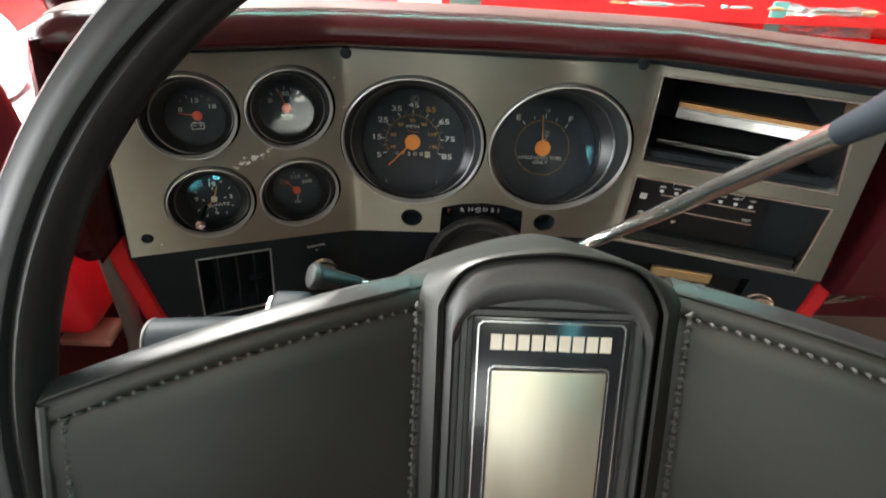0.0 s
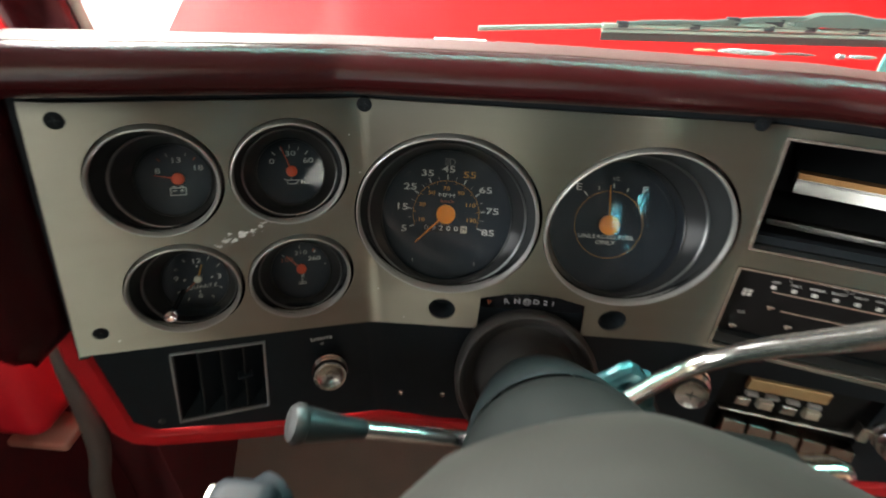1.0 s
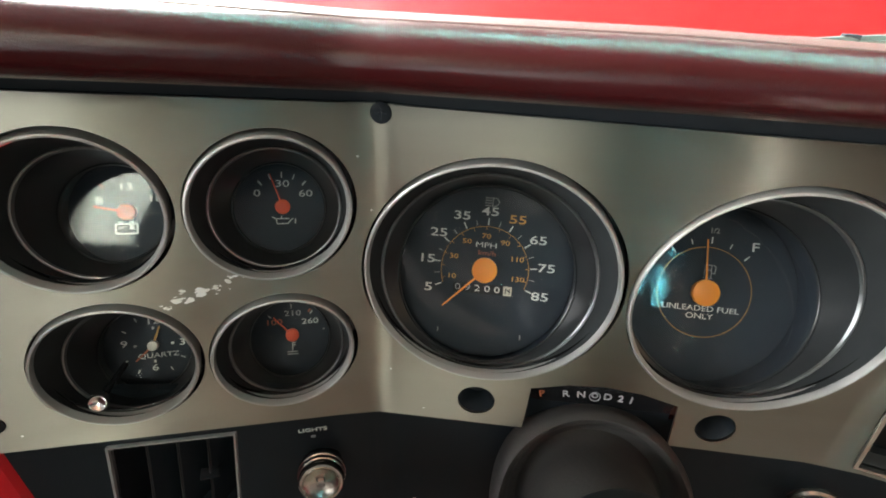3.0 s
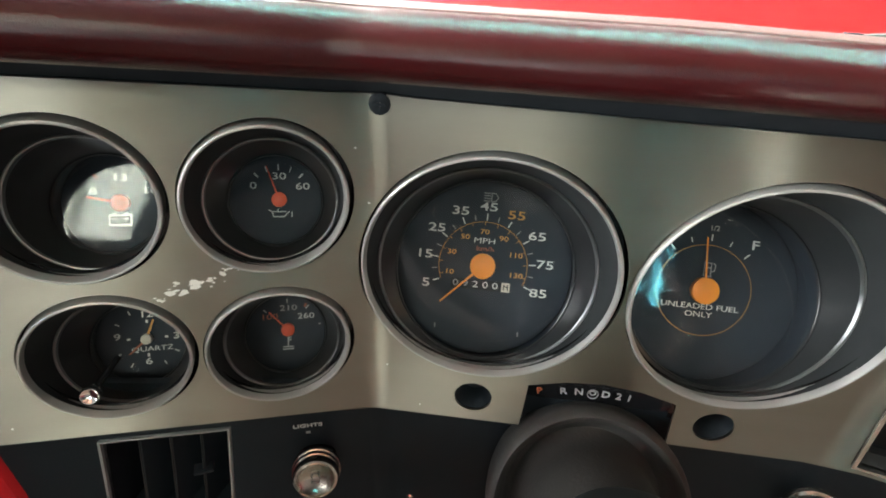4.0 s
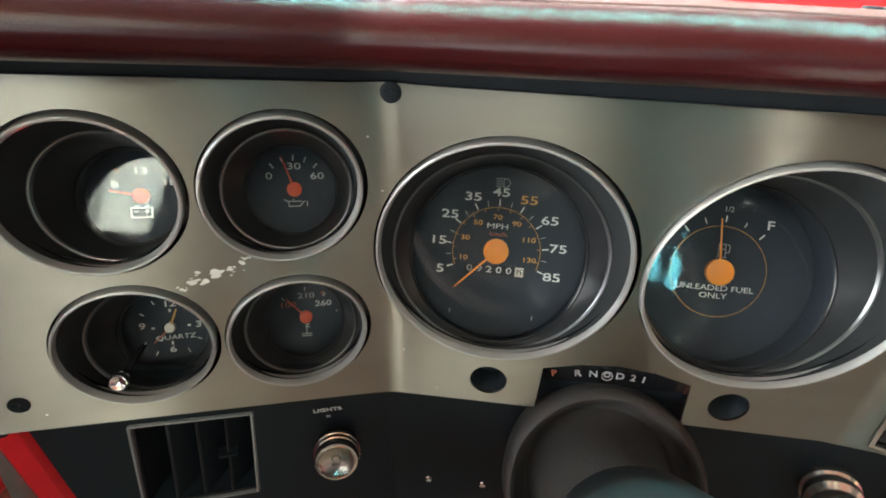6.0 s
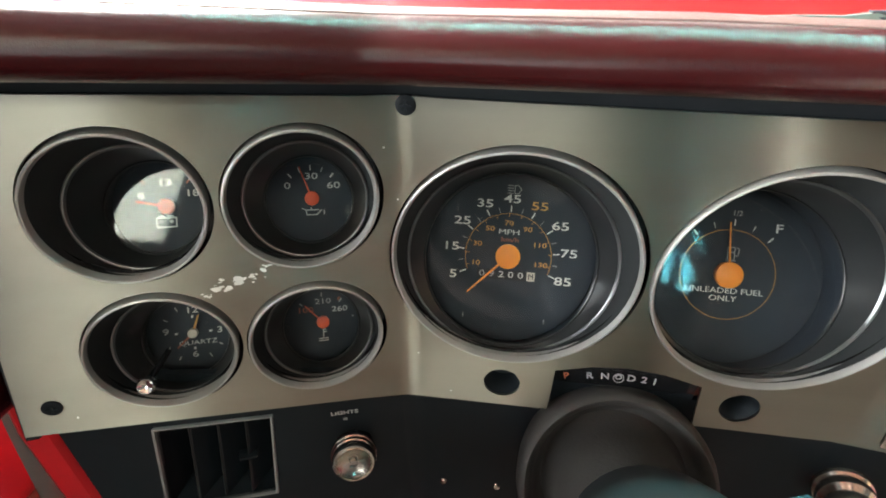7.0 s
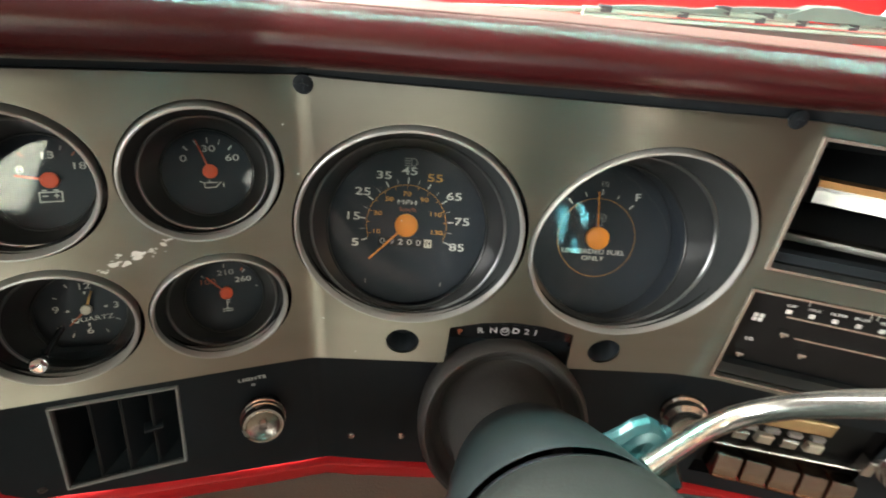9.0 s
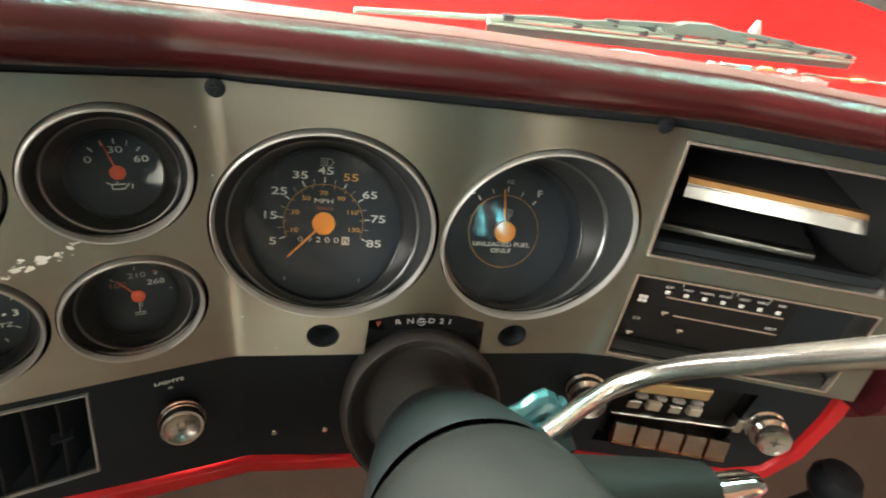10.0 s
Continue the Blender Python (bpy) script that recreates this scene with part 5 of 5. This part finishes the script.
bm = bmesh.new()
loft(bm, [[along(f, h, q) for q, h in ((-0.0022, 0.000), (0.0022, 0.000), (0.0010, -0.007), (-0.0010, -0.007))] for f in (0.0, 0.5, 1.0)], True, True)
part("rubber_blade", bm, M_RUBBER, wp, "dark wiper rubber")
for h0, nm in ((0.0008, "lower_strip"), (0.0052, "upper_strip")):
    bm = bmesh.new()
    loft(bm, [[along(f, h, q) for q, h in ((-0.0036, h0), (0.0036, h0), (0.0036, h0 + 0.0026), (-0.0036, h0 + 0.0026))] for f in (0.0, 0.5, 1.0)], True, True)
    part(nm, bm, M_BLADE, wp, "pale grey blade strip")


def bow(f0, f1, hh, tall, name, material=M_WIPER):
    """A stamped bow: a flat bar that rises between its two claws."""
    b = bmesh.new()
    rows_ = []
    for k in range(15):
        u = k / 14
        h = 0.007 + hh * (1 - abs(2 * u - 1) ** 3)
        e = tall * (0.55 + 0.45 * math.sin(math.pi * u))
        rows_.append([along(f0 + (f1 - f0) * u, h + a * e, q) for q, a in ((-0.0045, 0), (0.0045, 0), (0.0030, 1), (-0.0030, 1))])
    return part(name, loft(b, rows_, True, True), material, wp)


bow(0.17, 0.87, 0.0080, 0.0040, "main_bow")
for f0, f1 in ((0.03, 0.36), (0.64, 0.98)):
    bow(f0, f1, 0.0028, 0.0026, "end_bow")
for f in (0.04, 0.19, 0.35, 0.44, 0.56, 0.65, 0.84, 0.97):
    bm = bmesh.new()
    box(bm, -0.0050, 0.0050, -0.0044, 0.0044, -0.0010, 0.0040, 0.0008)
    part("claw", bm, M_BLACK, wp, m=Matrix.Translation(along(f, 0.0060)))
for f0, f1 in ((0.15, 0.46), (0.53, 0.86)):
    bow(f0, f1, 0.0022, 0.0030, "inner_bow", M_BLADE)
for f, w in ((0.27, 0.006), (0.36, 0.008), (0.43, 0.012), (0.50, 0.012), (0.60, 0.010), (0.68, 0.006), (0.76, 0.006)):
    bm = bmesh.new()
    box(bm, -w, w, -0.0034, 0.0034, 0.0, 0.0072, 0.001)
    part("pivot_block", bm, M_BLACK, wp, m=Matrix.Translation(along(f, 0.0092)))
bm = bmesh.new()
loft(bm, [[along(f, h, q) for q, h in ((-0.008, 0.011), (0.008, 0.011), (0.006, 0.012 + e), (-0.006, 0.012 + e))] for f, e in ((0.40, 0.002), (0.45, 0.0095), (0.52, 0.0105), (0.58, 0.007), (0.63, 0.002))], True, True)
part("centre_clip", bm, M_WIPER, wp)
part("arm", tube(bmesh.new(), smooth_path([along(0.52, 0.012, 0.009), along(0.25, 0.0078, 0.010), along(0.0, 0.003, 0.010), along(-0.25, -0.002, 0.010)]), 0.0026, 8), M_BLADE, wp)

# bright and amber bits added along the windshield's foot to draw its glints
t = thing("windshield_glints", pose(0.35, 0.150, 1.3682), "thin bright and amber bits standing in for glints along the windshield's foot", "moulding")
rnd = random.Random(11)
for x0, x1, r, mt in ((-0.158, -0.140, 0.0012, M_RADIO), (-0.138, -0.092, 0.0026, M_GLINT), (-0.091, -0.060, 0.0013, M_SATIN), (-0.044, -0.036, 0.0024, M_GLINT), (-0.034, -0.012, 0.0018, M_GLINT), (0.004, 0.022, 0.0022, M_RADIO), (0.024, 0.031, 0.0020, M_SATIN), (0.033, 0.044, 0.0028, M_GLINT), (0.046, 0.100, 0.0014, M_SATIN), (0.101, 0.118, 0.0022, M_RADIO), (0.119, 0.200, 0.0016, M_SATIN)):
    xs = np.linspace(x0, x1, 7)
    part("glint_piece", tube(bmesh.new(), [(x, 0.0, -0.0010 * x + 0.0004 * rnd.uniform(-1, 1)) for x in xs], [r * f for f in (0.4, 0.85, 1.0, 0.9, 1.0, 0.8, 0.3)], 8), mt, t)

# small bright cone on the hood, added to draw a lamp's glint
t = thing("hood_glint", pose(0.652, 0.543, 1.329), "small bright cone standing in for a glint on the red hood", "washer nozzle")
part("glint_cone", lathe(bmesh.new(), [(0.0110, 0.0), (0.0112, 0.004), (0.0085, 0.012), (0.0050, 0.020), (0.0030, 0.0235), (0.0003, 0.0240)], 20), M_GLINT, t)

# windshield
ws = tagged(new("windshield"), "clear curved windshield glass", "windshield", kind="structure")
bm = bmesh.new()
loft(bm, [[Vector((x, 0.185 - 0.10 * ((x - 0.445) / 0.8) ** 2 - 0.62 * f, 1.335 + 0.64 * f)) for x in np.linspace(-0.28, 1.17, 20)] for f in np.linspace(0, 1, 5)], closed=False)
me_ = bpy.data.meshes.new("pane")
bm.to_mesh(me_)
if me_.polygons[0].normal.y > 0:
    me_.flip_normals()
me_.shade_smooth()
g_ = part("pane", me_, M_WIND, ws)
g_.visible_shadow = False
# plate and sticker at the foot of the windshield
for x, w, h, mt, lb in ((0.0, 0.022, 0.0060, M_WHITE, "small white plate standing behind the windshield glass"), (-0.082, 0.013, 0.0030, M_ORTXT, "small orange tag behind the windshield glass"), (0.046, 0.016, 0.0050, M_WIPER, "small grey tag behind the windshield glass")):
    t = thing("dash_tag", pose(x, 0.150, 1.3625), lb, "tag", "tags behind the glass")
    bm = bmesh.new()
    box(bm, -w, w, -0.0012, 0.0012, -h - 0.03, h, 0.0008)
    part("tag_sheet", bm, mt, t, m=pose(0, 0, 0, -12))
# crinkled sheet and teal strip added in place of reflections at the cowl
t = thing("cowl_reflections", pose(0.48, 0.262, 1.3150), "crinkled silver sheet with a teal strip standing in for reflections at the cowl", "foil sheet")
bm = bmesh.new()
rows = []
for jz in range(9):
    rows.append([bm.verts.new((x, 0.012 * noise.noise(Vector((x * 40, jz * 0.9, 1.7))) + 0.02 * jz / 8, -0.020 + 0.052 * jz / 8 * (0.8 + 0.2 * noise.noise(Vector((x * 30, 5, 2)))))) for x in np.linspace(-0.035, 0.085, 30)])
for a, b in zip(rows, rows[1:]):
    for k in range(29):
        bm.faces.new((a[k], a[k + 1], b[k + 1], b[k]))
bmesh.ops.solidify(bm, geom=bm.faces[:], thickness=0.0008)
part("foil", bm, M_GLINT, t)
bm = bmesh.new()
box(bm, -0.056, -0.037, 0.0, 0.003, -0.020, 0.030, 0.001)
part("teal_strip", bm, M_TEAL, t, "flat teal strip")

# ---- cab shell ----
def struct(name, bm, material, label):
    return tagged(link_mesh(name, bm, material), label, name.split("_")[0], kind="structure")


bm = bmesh.new()
box(bm, -0.46, 1.35, -1.30, 0.45, 0.60, 0.66, 0.01)
struct("floor", bm, M_TAN, "worn tan rubber cab floor mat")
bm = bmesh.new()
box(bm, -0.46, 1.35, 0.34, 0.38, 0.66, 1.26)
struct("wall_front", bm, M_MAROON, "dark carpeted firewall")
bm = bmesh.new()
loft(bm, [[Vector((x, y, z)) for y, z in ((0.34, 0.78), (0.34, 0.90), (0.10, 0.66), (0.16, 0.66))] for x in (-0.42, 1.30)], True, True)
struct("toe_board", bm, M_TAN, "worn tan sloping toe board mat")
bm = bmesh.new()
box(bm, -0.46, 1.35, -1.26, -1.20, 0.60, 1.36)
struct("wall_back", bm, M_BACKCLOTH, "dark grey-tan cloth cab back wall")
bm = bmesh.new()
box(bm, -0.40, 1.29, -0.95, -0.42, 2.02, 2.08, 0.02)
struct("ceiling", bm, M_HEAD, "red-tan cloth headliner")
bm = bmesh.new()
box(bm, 1.30, 1.36, -1.30, 0.40, 0.60, 1.36, 0.01)
struct("wall_passenger", bm, M_MAROONV, "dark maroon passenger door panel")

bm = bmesh.new()
box(bm, -0.44, 1.33, -1.28, 2.18, 0.0, 0.595, 0.02)
struct("chassis", bm, M_TYRE, "plain dark chassis below the cab floor")

# driver door with armrest
door = thing("driver_door", pose(-0.40, -0.3, 1.0), "red vinyl driver door panel with an armrest", "car door")
bm = bmesh.new()
box(bm, -0.06, 0.0, -0.85, 0.372, -0.38, 0.33, 0.02, 3)
part("door_panel", bm, M_MAROONV, door)
bm = bmesh.new()
box(bm, -0.01, 0.006, 0.19, 0.368, -0.38, 0.07, 0.004, 2)
part("front_panel", bm, M_MAROON, door, "dark red front door panel")
bm = bmesh.new()
box(bm, -0.03, 0.058, 0.240, 0.335, 0.062, 0.172, 0.018, 4)
part("end_block", bm, M_DOOR, door, "rounded red end block")
bm = bmesh.new()
box(bm, -0.012, 0.062, 0.248, 0.286, 0.036, 0.046, 0.004, 3)
part("pull_ledge", bm, M_FADED, door, "faded pull ledge")
bm = bmesh.new()
box(bm, -0.012, 0.012, -0.60, 0.215, -0.36, 0.03, 0.010, 3)
part("lower_carpet", bm, M_MAROON, door, "dark red carpeted lower panel")
part("pocket_edge", tube(bmesh.new(), smooth_path([(0.030, 0.185, 0.115), (0.032, 0.172, 0.055), (0.034, 0.168, -0.02), (0.030, 0.175, -0.12)]), 0.014, 12), M_DOOR, door, "bright red pocket edge")

bm = bmesh.new()
tube(bm, smooth_path([(-0.275, -0.046, 1.27), (-0.288, -0.050, 1.174), (-0.305, -0.050, 1.053), (-0.335, -0.050, 0.958), (-0.37, -0.050, 0.75)]), 0.0095, 12)
struct("seal_strip", bm, M_SEAL, "grey rubber door seal strip")
bm = bmesh.new()
box(bm, -0.46, -0.33, 0.03, 0.34, 0.66, 1.16, 0.01)
struct("kick_panel", bm, M_MAROON, "dark red kick panel")
# windshield pillars
for sx, nm in ((-1, "pillar_driver"), (1, "pillar_passenger")):
    bm = bmesh.new()
    cx = 0.445
    line = smooth_path([(cx + sx * 0.800, 0.18, 1.25), (cx + sx * 0.769, 0.105, 1.36), (cx + sx * 0.760, 0.080, 1.415), (cx + sx * 0.750, 0.03, 1.50), (cx + sx * 0.735, -0.44, 1.99)], 6)
    loft(bm, [[Vector(p) + Vector((0.027 * math.cos(6.2832 * k / 20), 0.020 * math.sin(6.2832 * k / 20), 0.012 * math.sin(6.2832 * k / 20))) for k in range(20)] for p in line], True, True)
    struct(nm, bm, M_PAD, "maroon windshield pillar trim")
    bm = bmesh.new()
    tube(bm, [Vector(p) + Vector((-sx * 0.027, 0.010, 0.0)) for p in line], 0.0045, 10)
    struct("pillar_seal_" + nm[7:], bm, M_CREAM, "pale windshield edge seal")
    bm = bmesh.new()
    tube(bm, [(cx + sx * 0.80, -1.20, 1.33), (cx + sx * 0.76, -0.93, 2.0)], 0.05, 10)
    struct("pillar_rear_" + nm[7:], bm, M_PAD, "maroon rear pillar trim")

# floor lever
t = thing("transfer_lever", pose(0.600, 0.010, 0.66), "black round knob on a floor-mounted lever", "floor lever")
part("rod", tube(bmesh.new(), [(0.06, 0.10, 0.0), (0.02, 0.03, 0.18), (0.0, 0.0, 0.27)], 0.007, 10), M_BLACK, t)
part("knob", lathe(bmesh.new(), [(0.008, 0.255), (0.020, 0.262), (0.027, 0.275), (0.028, 0.288), (0.022, 0.301), (0.010, 0.306), (0.0003, 0.307)], 28), M_BLACK, t)

# ---- showroom ----
bm = bmesh.new()
box(bm, -40, 40, -40, 40, -0.1, 0.0)
struct("ground", bm, M_FLOOR, "pale polished showroom floor")
for nm, b in (("wall_north", (-0.6, 7, 6.8, 7.0, 0, 4.2)), ("wall_south", (-6.2, 7, -9.0, -8.8, 0, 4.2)), ("wall_east", (6.8, 7.0, -8.8, 6.8, 0, 4.2)), ("wall_west", (-6.4, -6.2, -8.8, 2.6, 0, 0.5))):
    bm = bmesh.new()
    box(bm, *b)
    struct(nm, bm, M_DARKWALL, "plain dark showroom wall")
bm = bmesh.new()
box(bm, -6.4, 7, -9, 7, 4.2, 4.3)
struct("ceiling_showroom", bm, M_DARKWALL, "plain dark showroom ceiling")

car = thing("parked_car", pose(-3.47, 1.27, 0.0), "red car with white wheels parked on the pale floor", "car")
bm = bmesh.new()
loft(bm, [[Vector((x, y, z)) for x, z in ((-0.8, 0.25), (0.78, 0.25), (0.86, 0.45), (0.84, 0.70), (0.74, 0.86), (-0.74, 0.86))] for y in (-2.0, -1.9, 1.9, 2.0)], True, True)
part("body", bm, M_RED, car)
bm = bmesh.new()
loft(bm, [[Vector((sx, sy, z)) for sx, sy in ((-w, -l), (w, -l), (w, l * 0.8), (-w, l * 0.8))] for w, l, z in ((0.74, 1.3, 0.85), (0.60, 0.85, 1.28), (0.55, 0.75, 1.33))], True, True)
part("cabin", bm, M_GLOSSBLK, car)
for sy in (-1.25, 1.25):
    w = part("wheel", lathe(bmesh.new(), [(0.16, 0.0), (0.25, -0.02), (0.28, 0.03), (0.28, 0.18), (0.25, 0.20)], 48), M_TYRE, car, "whitewall wheel", pose(0.90, sy, 0.28, 0, -90, 0))
    part("rim", lathe(bmesh.new(), [(0.02, -0.035), (0.06, -0.03), (0.075, -0.005), (0.13, -0.005), (0.155, -0.03), (0.185, -0.022), (0.20, -0.010), (0.245, -0.026), (0.25, -0.018)], 48), M_WHEELWHITE, w, "white wheel disc")
